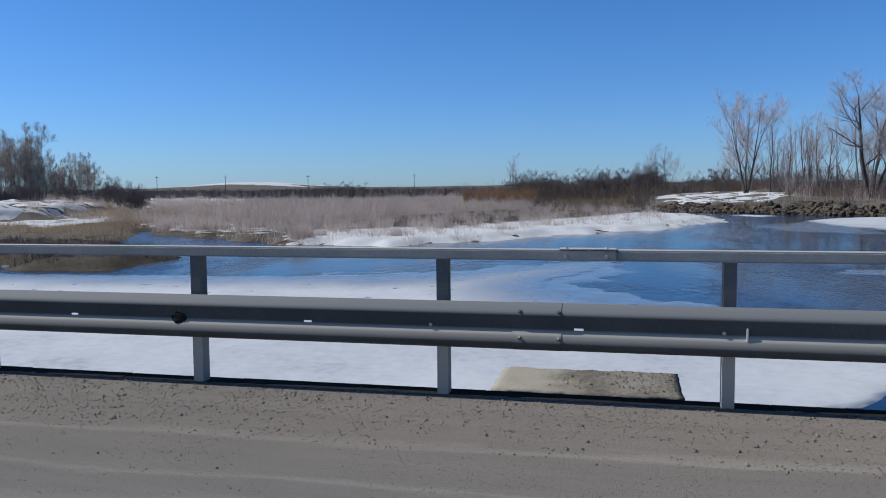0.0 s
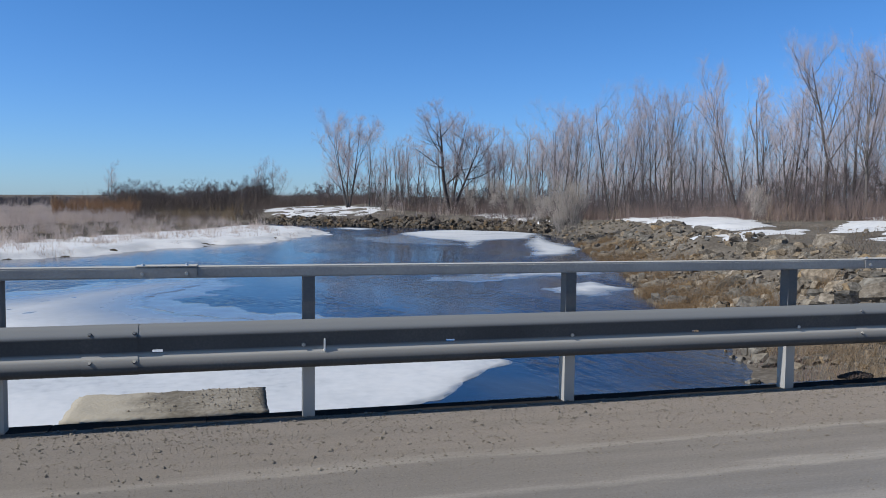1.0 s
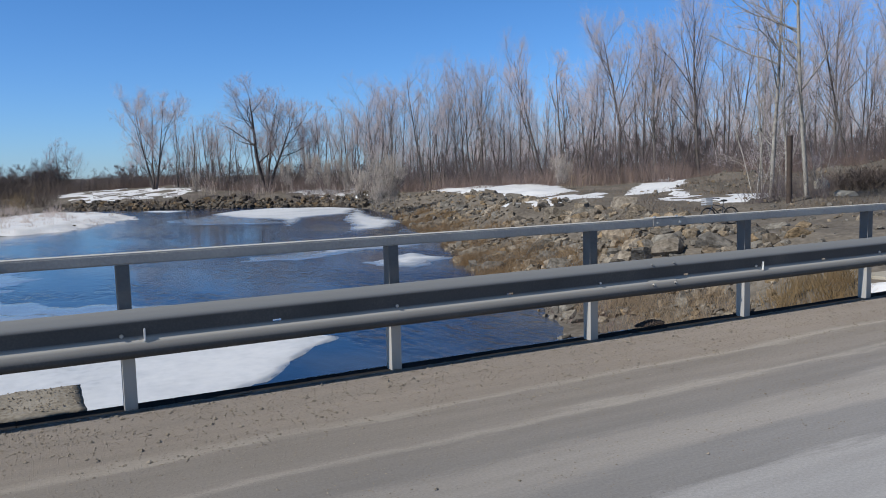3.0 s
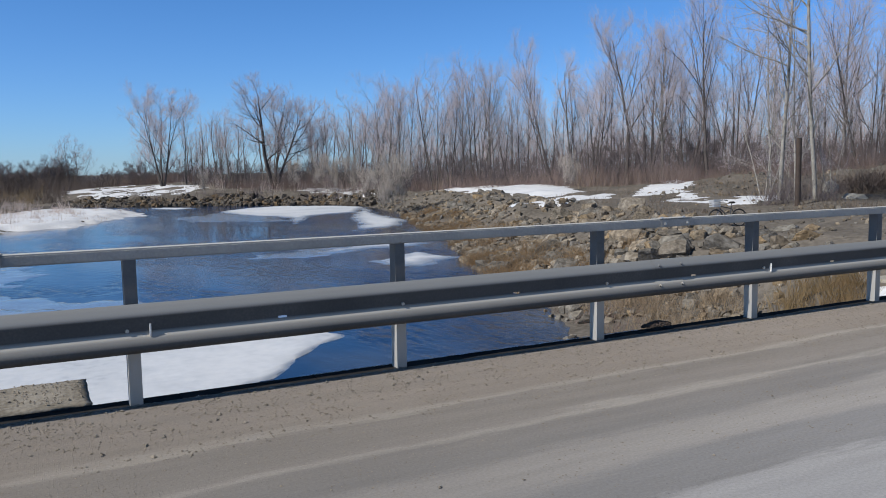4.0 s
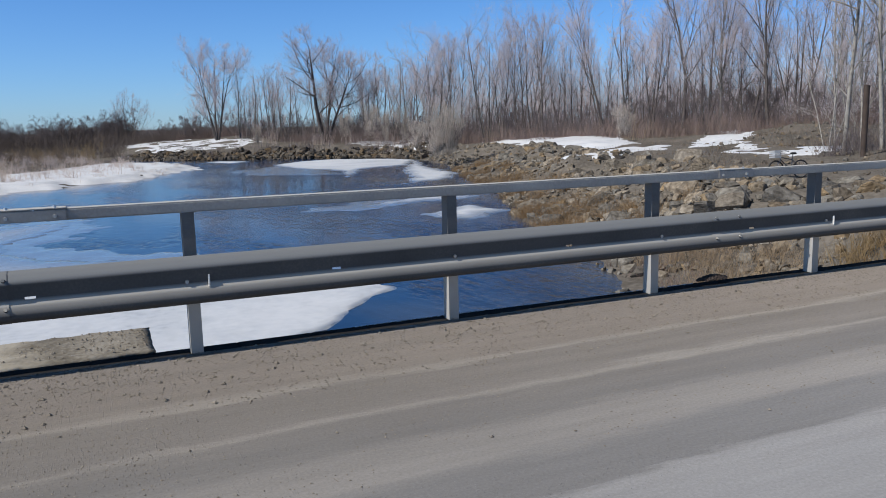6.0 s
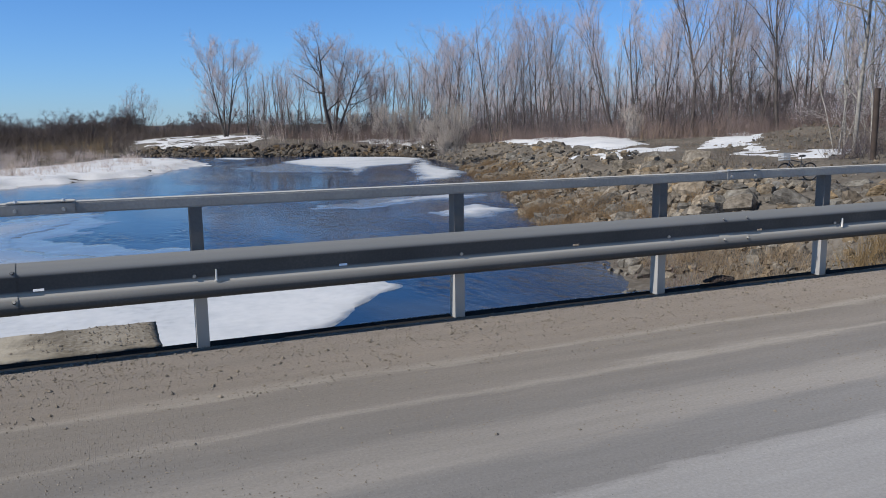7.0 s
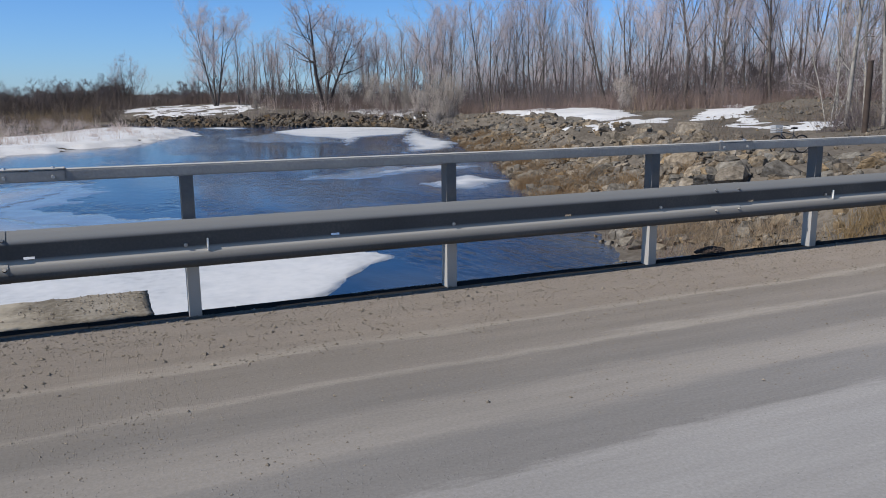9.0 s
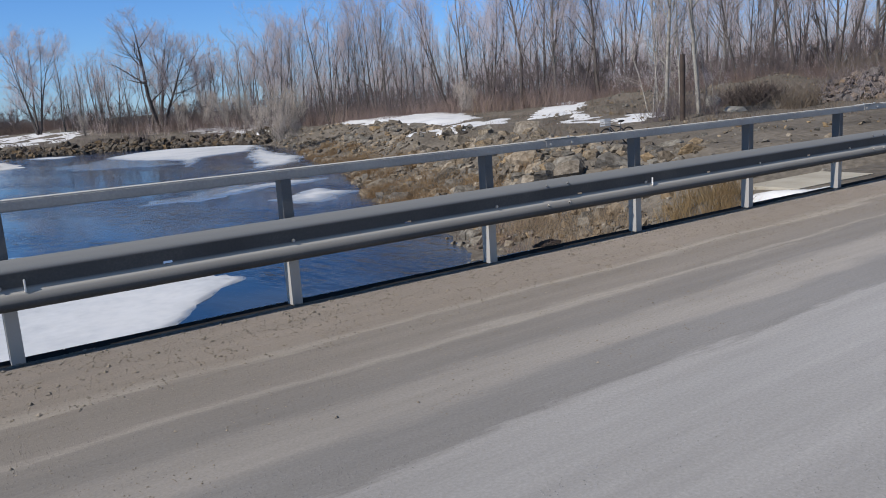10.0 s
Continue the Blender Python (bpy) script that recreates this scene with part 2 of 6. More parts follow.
def let_through(m, share):
    """Dry leaves and stalks let some light through."""
    n, l = m.node_tree.nodes, m.node_tree.links
    shader = n["Principled BSDF"]
    thin, both = n.new("ShaderNodeBsdfTranslucent"), n.new("ShaderNodeMixShader")
    l.new(shader.inputs["Base Color"].links[0].from_socket, thin.inputs["Color"])
    both.inputs[0].default_value = share
    l.new(shader.outputs[0], both.inputs[1])
    l.new(thin.outputs[0], both.inputs[2])
    l.new(both.outputs[0], n["Material Output"].inputs["Surface"])


for m in (M_REED, M_STRAW, M_GRASS, M_GOLD, M_FIELD):
    let_through(m, 0.45)


def dusty_lit_tops(m, dust, low_lit_dust):
    """Pale road dust on faces that look up, their sunlit tone painted in."""
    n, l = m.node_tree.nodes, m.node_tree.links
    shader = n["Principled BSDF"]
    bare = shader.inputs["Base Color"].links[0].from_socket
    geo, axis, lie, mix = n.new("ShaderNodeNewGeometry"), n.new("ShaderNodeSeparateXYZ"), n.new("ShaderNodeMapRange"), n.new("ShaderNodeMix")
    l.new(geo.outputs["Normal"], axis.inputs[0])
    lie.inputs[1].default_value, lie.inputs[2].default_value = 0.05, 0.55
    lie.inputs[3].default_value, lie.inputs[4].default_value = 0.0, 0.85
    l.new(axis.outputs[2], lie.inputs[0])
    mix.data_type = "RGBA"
    # paler and browner low down, for thrown dust and the lower wave's sunlit top
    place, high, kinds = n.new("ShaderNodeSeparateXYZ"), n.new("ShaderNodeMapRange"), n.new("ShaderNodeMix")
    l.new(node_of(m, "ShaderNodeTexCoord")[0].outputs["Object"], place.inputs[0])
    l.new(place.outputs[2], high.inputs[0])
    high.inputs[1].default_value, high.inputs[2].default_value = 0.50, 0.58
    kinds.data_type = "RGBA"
    kinds.inputs[6].default_value, kinds.inputs[7].default_value = (*low_lit_dust, 1), (*dust, 1)
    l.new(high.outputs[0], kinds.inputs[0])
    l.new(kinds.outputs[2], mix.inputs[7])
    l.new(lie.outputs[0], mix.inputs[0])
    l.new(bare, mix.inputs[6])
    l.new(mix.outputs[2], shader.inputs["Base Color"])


dusty_lit_tops(M_ZINC, (0.212, 0.223, 0.232), (0.56, 0.53, 0.47))
dusty_lit_tops(M_RAIL, (0.46, 0.455, 0.435), (0.46, 0.455, 0.435))


def sunlit_foot(m, foot_tone, low, high):
    """Lower part painted paler, as sunlit below the rail's shade; ragged upper edge."""
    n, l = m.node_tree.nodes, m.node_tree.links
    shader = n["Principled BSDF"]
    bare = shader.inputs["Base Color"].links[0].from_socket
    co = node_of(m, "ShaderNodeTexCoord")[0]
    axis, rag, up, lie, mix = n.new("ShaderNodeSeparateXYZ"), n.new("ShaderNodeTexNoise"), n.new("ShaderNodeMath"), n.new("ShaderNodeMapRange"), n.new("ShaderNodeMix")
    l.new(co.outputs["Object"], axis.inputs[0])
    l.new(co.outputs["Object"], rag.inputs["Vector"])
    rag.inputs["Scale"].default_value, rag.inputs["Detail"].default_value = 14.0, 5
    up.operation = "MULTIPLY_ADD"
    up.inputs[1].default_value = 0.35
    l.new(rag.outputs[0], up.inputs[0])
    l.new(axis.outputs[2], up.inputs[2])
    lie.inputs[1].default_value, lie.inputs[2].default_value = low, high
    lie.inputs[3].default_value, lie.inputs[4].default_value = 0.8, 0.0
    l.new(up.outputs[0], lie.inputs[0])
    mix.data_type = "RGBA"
    mix.inputs[7].default_value = (*foot_tone, 1)
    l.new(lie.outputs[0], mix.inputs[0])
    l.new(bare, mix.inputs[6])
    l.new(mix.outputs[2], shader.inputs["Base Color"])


sunlit_foot(M_POST, (0.40, 0.39, 0.365), 0.55, 0.85)


def worn_slab():
    """The slab's one end is swept clean, the other lies under dirt."""
    n, l = M_SLAB.node_tree.nodes, M_SLAB.node_tree.links
    shader = n["Principled BSDF"]
    dirty = shader.inputs["Base Color"].links[0].from_socket
    co = node_of(M_SLAB, "ShaderNodeTexCoord")[0]
    axis, edge, add, lie, mix = n.new("ShaderNodeSeparateXYZ"), n.new("ShaderNodeTexNoise"), n.new("ShaderNodeMath"), n.new("ShaderNodeMapRange"), n.new("ShaderNodeMix")
    l.new(co.outputs["Object"], axis.inputs[0])
    l.new(co.outputs["Object"], edge.inputs["Vector"])
    edge.inputs["Scale"].default_value, edge.inputs["Detail"].default_value = 4.0, 6
    l.new(axis.outputs[0], add.inputs[0])
    l.new(edge.outputs[0], add.inputs[1])
    lie.inputs[1].default_value, lie.inputs[2].default_value = 0.85, 1.25
    lie.inputs[3].default_value, lie.inputs[4].default_value = 0.85, 0.0
    l.new(add.outputs[0], lie.inputs[0])
    mix.data_type = "RGBA"
    mix.inputs[7].default_value = (0.37, 0.34, 0.28, 1)
    l.new(lie.outputs[0], mix.inputs[0])
    l.new(dirty, mix.inputs[6])
    l.new(mix.outputs[2], shader.inputs["Base Color"])


worn_slab()


def road_material():
    """Asphalt under bands of dust and grit that run along the bridge."""
    m = material("dusty_asphalt", [(0.3, (0.075, 0.071, 0.064)), (0.5, (0.105, 0.099, 0.088)), (0.7, (0.145, 0.135, 0.12))], 0.9, 0.92, 0, 0.5, 90, 0.0, 0.5, depth=0.008)
    n, l = m.node_tree.nodes, m.node_tree.links
    shader = n["Principled BSDF"]
    asphalt = node_of(m, "ShaderNodeValToRGB")[0]
    co = node_of(m, "ShaderNodeTexCoord")[0]
    sep = n.new("ShaderNodeSeparateXYZ")
    l.new(co.outputs["Object"], sep.inputs[0])
    stretch = n.new("ShaderNodeMapping")
    stretch.inputs["Scale"].default_value = (0.22, 1.4, 1)
    l.new(co.outputs["Object"], stretch.inputs[0])
    wob = n.new("ShaderNodeTexNoise")
    wob.inputs["Scale"].default_value, wob.inputs["Detail"].default_value = 1.6, 8
    wob.inputs["Roughness"].default_value = 0.70
    l.new(stretch.outputs[0], wob.inputs["Vector"])
    lean = n.new("ShaderNodeMath")
    lean.operation = "MULTIPLY_ADD"
    lean.inputs[1].default_value = -0.03
    l.new(sep.outputs[0], lean.inputs[0])
    l.new(sep.outputs[1], lean.inputs[2])
    shift = n.new("ShaderNodeMath")
    shift.operation = "MULTIPLY_ADD"
    shift.inputs[1].default_value = 0.7
    l.new(wob.outputs[0], shift.inputs[0])
    l.new(lean.outputs[0], shift.inputs[2])
    bands = n.new("ShaderNodeValToRGB")
    unit = n.new("ShaderNodeMapRange")
    unit.inputs[1].default_value, unit.inputs[2].default_value = 0.0, 8.0
    l.new(shift.outputs[0], unit.inputs[0])
    l.new(unit.outputs[0], bands.inputs[0])
    # (across the road in metres, dust colour)
    stops = [(2.9, (0.330, 0.332, 0.340)), (3.2, (0.336, 0.334, 0.338)), (3.24, (0.220, 0.218, 0.220)), (3.55, (0.224, 0.221, 0.222)),
             (3.68, (0.310, 0.295, 0.281)), (4.0, (0.288, 0.273, 0.258)), (4.15, (0.206, 0.197, 0.190)), (4.42, (0.212, 0.198, 0.185)),
             (4.5, (0.317, 0.295, 0.268)), (4.58, (0.224, 0.205, 0.187)), (5.02, (0.226, 0.204, 0.182)), (5.1, (0.330, 0.302, 0.266)),
             (5.22, (0.250, 0.218, 0.188)), (6.3, (0.272, 0.234, 0.197))]
    ramp = bands.color_ramp
    while len(ramp.elements) < len(stops):
        ramp.elements.new(0.9)
    for e, (at, col) in zip(ramp.elements, stops):
        e.position, e.color = at / 8.0, (*col, 1)
    grain = n.new("ShaderNodeTexNoise")
    grain.inputs["Scale"].default_value, grain.inputs["Detail"].default_value = 55, 8
    grain.inputs["Roughness"].default_value = 0.75
    l.new(co.outputs["Object"], grain.inputs["Vector"])
    speck = n.new("ShaderNodeMapRange")
    speck.inputs[1].default_value, speck.inputs[2].default_value = 0.3, 0.7
    speck.inputs[3].default_value, speck.inputs[4].default_value = 0.79, 1.19
    l.new(grain.outputs[0], speck.inputs[0])
    hsv = n.new("ShaderNodeHueSaturation")
    l.new(bands.outputs[0], hsv.inputs["Color"])
    l.new(speck.outputs[0], hsv.inputs["Value"])
    lanes = n.new("ShaderNodeMapping")
    lanes.inputs["Scale"].default_value = (0.35, 4.5, 1)
    lanes.inputs["Rotation"].default_value = (0, 0, -0.03)
    l.new(co.outputs["Object"], lanes.inputs[0])
    streak = n.new("ShaderNodeTexNoise")
    streak.inputs["Scale"].default_value, streak.inputs["Detail"].default_value = 1.0, 9
    streak.inputs["Roughness"].default_value = 0.68
    l.new(lanes.outputs[0], streak.inputs["Vector"])
    swept = n.new("ShaderNodeMapRange")
    swept.inputs[1].default_value, swept.inputs[2].default_value = 0.36, 0.66
    swept.inputs[3].default_value, swept.inputs[4].default_value = 0.91, 1.11
    l.new(streak.outputs[0], swept.inputs[0])
    both = n.new("ShaderNodeMath")
    both.operation = "MULTIPLY"
    l.new(speck.outputs[0], both.inputs[0])
    l.new(swept.outputs[0], both.inputs[1])
    # loose grit: small cells standing proud, thickest towards the rail
    cells = n.new("ShaderNodeTexVoronoi")
    cells.inputs["Scale"].default_value = 105
    l.new(co.outputs["Object"], cells.inputs["Vector"])
    pick = n.new("ShaderNodeSeparateColor")
    l.new(cells.outputs["Color"], pick.inputs[0])
    patch = n.new("ShaderNodeTexNoise")
    patch.inputs["Scale"].default_value, patch.inputs["Detail"].default_value = 1.3, 6
    l.new(stretch.outputs[0], patch.inputs["Vector"])
    near = n.new("ShaderNodeMapRange")
    near.inputs[1].default_value, near.inputs[2].default_value = 3.6, 5.4
    near.inputs[3].default_value, near.inputs[4].default_value = -0.50, 0.12
    l.new(sep.outputs[1], near.inputs[0])
    share = n.new("ShaderNodeMath")
    l.new(patch.outputs[0], share.inputs[0])
    l.new(near.outputs[0], share.inputs[1])
    chosen = n.new("ShaderNodeMath")
    chosen.operation = "LESS_THAN"
    l.new(pick.outputs[0], chosen.inputs[0])
    l.new(share.outputs[0], chosen.inputs[1])
    dome = n.new("ShaderNodeMapRange")
    dome.inputs[1].default_value, dome.inputs[2].default_value = 0.15, 0.5
    dome.inputs[3].default_value, dome.inputs[4].default_value = 1.0, 0.0
    l.new(cells.outputs["Distance"], dome.inputs[0])
    stone = n.new("ShaderNodeMath")
    stone.operation = "MULTIPLY"
    l.new(dome.outputs[0], stone.inputs[0])
    l.new(chosen.outputs[0], stone.inputs[1])
    tone = n.new("ShaderNodeMapRange")
    tone.inputs[3].default_value, tone.inputs[4].default_value = 0.56, 1.38
    l.new(pick.outputs[1], tone.inputs[0])
    spot = n.new("ShaderNodeMix")
    spot.inputs[2].default_value = 1.0
    l.new(stone.outputs[0], spot.inputs[0])
    l.new(tone.outputs[0], spot.inputs[3])
    all_of = n.new("ShaderNodeMath")
    all_of.operation = "MULTIPLY"
    l.new(both.outputs[0], all_of.inputs[0])
    l.new(spot.outputs[0], all_of.inputs[1])
    l.new(all_of.outputs[0], hsv.inputs["Value"])
    blend = n.new("ShaderNodeMix")
    blend.data_type = "RGBA"
    along_road = n.new("ShaderNodeMapRange")
    along_road.inputs[1].default_value, along_road.inputs[2].default_value = -2.0, 7.0
    along_road.inputs[3].default_value, along_road.inputs[4].default_value = 0.58, 0.0
    l.new(sep.outputs[0], along_road.inputs[0])
    l.new(along_road.outputs[0], blend.inputs[0])
    l.new(hsv.outputs[0], blend.inputs[6])
    l.new(asphalt.outputs[0], blend.inputs[7])
    l.new(blend.outputs[2], shader.inputs["Base Color"])
    for b in node_of(m, "ShaderNodeBump"):
        l.new(grain.outputs[0], b.inputs["Height"])
        b.inputs["Strength"].default_value = 0.12
        grit_bump = n.new("ShaderNodeBump")
        grit_bump.inputs["Strength"].default_value, grit_bump.inputs["Distance"].default_value = 0.7, 0.004
        l.new(stone.outputs[0], grit_bump.inputs["Height"])
        l.new(b.outputs[0], grit_bump.inputs["Normal"])
        l.new(grit_bump.outputs[0], shader.inputs["Normal"])
    return m


M_ROAD = road_material()


def water_material():
    m = bpy.data.materials.new("river_water")
    m.use_nodes = True
    n, l = m.node_tree.nodes, m.node_tree.links
    s = n["Principled BSDF"]
    s.inputs["Base Color"].default_value = (0.010, 0.034, 0.095, 1)
    s.inputs["Roughness"].default_value = 0.12
    s.inputs["IOR"].default_value = 1.33
    s.inputs["Specular IOR Level"].default_value = 0.4
    co = n.new("ShaderNodeTexCoord")
    st = n.new("ShaderNodeMapping")
    st.inputs["Rotation"].default_value = (0, 0, 0.5)
    st.inputs["Scale"].default_value = (1.0, 0.45, 1)
    l.new(co.outputs["Object"], st.inputs[0])
    a, b = n.new("ShaderNodeTexNoise"), n.new("ShaderNodeTexNoise")
    a.inputs["Scale"].default_value, a.inputs["Detail"].default_value = 2.2, 5
    b.inputs["Scale"].default_value, b.inputs["Detail"].default_value = 0.16, 6
    for t in (a, b):
        l.new(st.outputs[0], t.inputs["Vector"])
    # calm and ruffled patches
    calm = n.new("ShaderNodeMapRange")
    calm.inputs[1].default_value, calm.inputs[2].default_value = 0.44, 0.60
    calm.inputs[3].default_value, calm.inputs[4].default_value = 0.06, 0.8
    l.new(b.outputs[0], calm.inputs[0])
    # murky zones over sunken ice
    murk = n.new("ShaderNodeTexNoise")
    murk.inputs["Scale"].default_value, murk.inputs["Detail"].default_value = 0.09, 5
    murk.inputs["Distortion"].default_value = 1.2
    l.new(st.outputs[0], murk.inputs["Vector"])
    tone = n.new("ShaderNodeValToRGB")
    for at in (0.4, 0.6):
        tone.color_ramp.elements.new(at)
    for e, (at, col) in zip(tone.color_ramp.elements, [(0.3, (0.003, 0.012, 0.040)), (0.46, (0.006, 0.020, 0.058)), (0.56, (0.035, 0.043, 0.06)), (0.72, (0.085, 0.085, 0.085))]):
        e.position, e.color = at, (*col, 1)
    l.new(murk.outputs[0], tone.inputs[0])
    l.new(tone.outputs[0], s.inputs["Base Color"])
    bump = n.new("ShaderNodeBump")
    bump.inputs["Distance"].default_value = 0.2
    l.new(calm.outputs[0], bump.inputs["Strength"])
    l.new(a.outputs[0], bump.inputs["Height"])
    l.new(bump.outputs[0], s.inputs["Normal"])
    return m


M_WATER = water_material()


def ice_material():
    """Snow-covered ice, grey and wet towards its thin edge."""
    m = material("river_ice", [(0.3, (0.34, 0.375, 0.43)), (0.42, (0.48, 0.515, 0.565)), (0.55, (0.555, 0.585, 0.63)), (0.7, (0.61, 0.633, 0.67))], 0.22, 0.6, 0, 0.25, 3.5, depth=0.04)
    n, l = m.node_tree.nodes, m.node_tree.links
    s = n["Principled BSDF"]
    snow = node_of(m, "ShaderNodeValToRGB")[0]
    rim = n.new("ShaderNodeAttribute")
    rim.attribute_name = "thickness"
    step = n.new("ShaderNodeMapRange")
    step.inputs[1].default_value, step.inputs[2].default_value = 0.03, 0.8
    l.new(rim.outputs["Fac"], step.inputs[0])
    mix = n.new("ShaderNodeMix")
    mix.data_type = "RGBA"
    mix.inputs[6].default_value = (0.16, 0.20, 0.26, 1)
    l.new(step.outputs[0], mix.inputs[0])
    l.new(snow.outputs[0], mix.inputs[7])
    l.new(mix.outputs[2], s.inputs["Base Color"])
    r = n.new("ShaderNodeMapRange")
    r.inputs[3].default_value, r.inputs[4].default_value = 0.15, 0.65
    l.new(step.outputs[0], r.inputs[0])
    l.new(r.outputs[0], s.inputs["Roughness"])
    return m


M_ICE = ice_material()

# ---- the lie of the land ----
WATER_Z = -3.0
RIVER = np.array([(13.4, -80), (13.4, 10), (13.9, 17), (15.7, 21), (17.6, 28), (20.5, 36), (24.4, 45), (28.2, 56), (32, 67), (38, 83), (43, 104),
                  (40.5, 115), (31, 122.5), (21.7, 130.5), (13, 137), (4, 150), (-30, 200), (-75, 190), (-92, 150), (-80, 108), (-76, 95), (-79, 86), (-98, 60), (-115, 20), (-115, -80)])
SPIT = np.array([(-84, 97), (-66, 91), (-54, 81), (-45, 71.5), (-36, 66.5), (-27, 60), (-17, 58.5), (-12, 63), (-4.5, 75), (3.5, 83), (12.6, 104), (12, 117), (6, 134), (-6, 160), (-40, 215), (-95, 205), (-120, 150)])
SHOAL = np.array([(-66, 40), (-36, 38.5), (-28.5, 39), (-26.5, 45), (-31, 52), (-42, 58), (-66, 56)])
LEFT_SHOAL = np.array([(-42, 61), (-56, 63), (-90, 86), (-90, 98), (-76, 96), (-57, 88)])


def outside(poly, x, y):
    """Signed distance to a closed outline: below zero inside."""
    best, inside = np.full(x.shape, 1e9), np.zeros(x.shape, bool)
    for (ax, ay), (bx, by) in zip(poly, np.roll(poly, -1, axis=0)):
        ex, ey = bx - ax, by - ay
        t = np.clip(((x - ax) * ex + (y - ay) * ey) / (ex * ex + ey * ey), 0, 1)
        best = np.minimum(best, np.hypot(x - ax - t * ex, y - ay - t * ey))
        cross = (ay > y) != (by > y)
        with np.errstate(divide="ignore", invalid="ignore"):
            inside ^= cross & (x < ax + (y - ay) * ex / (ey if ey else 1e-9))
    return np.where(inside, -best, best)


def wave(x, y, size, seed=0.0, octaves=3):
    """Smooth noise between about -1 and 1 from turned sines, for arrays."""
    out, amp, total = 0.0, 1.0, 0.0
    for k in range(octaves):
        f = 2 * math.pi / size * 1.9 ** k
        a = seed * 1.7 + k * 1.3
        u, v = x * math.cos(a) - y * math.sin(a), x * math.sin(a) + y * math.cos(a)
        out = out + amp * (np.sin(f * u + 1.3 * np.sin(f * 0.61 * v + seed) + seed * 3) * np.cos(f * 0.83 * v + 1.1 * np.sin(f * 0.47 * u) + seed * 5 + k))
        total += amp
        amp *= 0.55
    return out / total * 1.5


def smooth(t):
    t = np.clip(t, 0, 1)
    return t * t * (3 - 2 * t)


def land(x, y):
    x, y = np.asarray(x, float), np.asarray(y, float)
    d = outside(RIVER, x, y) + 0.5 * wave(x, y, 9, 1)
    right = smooth((x + 5) / 40)                        # the right bank stands higher than the plain on the other side
    far = smooth((y - 50) / 70)
    crest = -2.0 + right * (1.75 - 1.0 * far) + 0.18 * wave(x, y, 16, 2)
    run = 5.5 + 2.5 * wave(x, y, 25, 3)
    h = np.where(d > 0, WATER_Z + (crest - WATER_Z) * smooth(d / run * 0.5 + 0.0) ** 0.75, WATER_Z - np.minimum(1.2, 0.4 * -d))
    h = h + smooth((d - 8) / 30) * right * (0.8 * far + 0.02 * np.clip(x - 40, 0, 90) + 0.15 * wave(x, y, 22, 4))
    h = h - 0.25 * np.exp(-(((x - 25) / 4) ** 2 + ((y - 22.3) / 4) ** 2))
    h = h - 0.22 * np.exp(-((y - 58) / 20) ** 2) * right * (d > 0)
    # a grassy ridge before the grove
    az, far_off = np.degrees(np.arctan2(x - 1.15, y - 0.3)), np.hypot(x - 1.15, y - 0.3)
    h = h + 1.2 * smooth((az - 41.0) / 8) * smooth((85 - az) / 10) * np.exp(-((far_off - 67 + 0.12 * (az - 50)) / 8.5) ** 2) * (1 + 0.3 * wave(x, y, 12, 9)) * (y > 8)
    # the far bank climbs to a snowy shelf
    h = h + 1.0 * smooth((far_off - 140) / 34) * smooth((az + 3) / 5) * smooth((17 - az) / 6) * smooth((d - 3) / 10)
    # a steep bank on the other side
    h = h + (1.5 + 0.35 * wave(x, y, 9, 33)) * smooth((-62 - x) / 10) * smooth((d - 1.5) / 3.5) * smooth((150 - y) / 30)
    # the approach road's bank
    h = np.where(x > 9.0, np.maximum(h, -0.32 - 0.05 * np.clip(y - 6.6, 0, 2.4) - 0.42 * np.clip(y - 9.0, 0, 9) - 1.1 * np.clip(13.2 - x, 0, 9) ** 0.9), h)
    for poly, top in ((SPIT, -2.62), (SHOAL, -2.6), (LEFT_SHOAL, -2.5)):
        s = outside(poly, x, y) + 1.2 * wave(x, y, 11, 5) + 0.4 * wave(x, y, 3.5, 6)
        h = np.maximum(h, np.where(s < 2, WATER_Z - 0.12 - 0.12 * s * (s > 0) + (top - WATER_Z + 0.12) * smooth(-s / 3.0 + 0.25) + 0.05 * wave(x, y, 5, 7), -9))
    # far plain and hills
    r = np.hypot(x, y)
    h = h + smooth((r - 260) / 500) * 1.3 + smooth((r - 900) / 900) * (2.5 + 4 * wave(x, y, 900, 8))
    h = h + 17 * np.exp(-(((x + 960) / 190) ** 2 + ((y - 2000) / 260) ** 2)) + 3 * np.exp(-(((x + 250) / 400) ** 2 + ((y - 2300) / 260) ** 2))
    # under the road
    h = np.where((y < 6.05) & (y > -7), np.minimum(h, -0.9), h)
    return h


def stretch(lo, hi, step, end, grow=1.13):
    """Coordinates: even inside, growing outside."""
    mid = list(np.arange(lo, hi + step / 2, step))
    a, s = mid[-1], step
    up = []
    while a < end:
        s *= grow
        a += s
        up.append(a)
    a, s, down = lo, step, []
    while a > -end:
        s *= grow
        a -= s
        down.append(a)
    return np.array(down[::-1] + mid + up)


gx, gy = stretch(-60, 70, 0.7, 4000), stretch(4, 140, 0.7, 4000)
X, Y = np.meshgrid(gx, gy)
Z = land(X, Y)


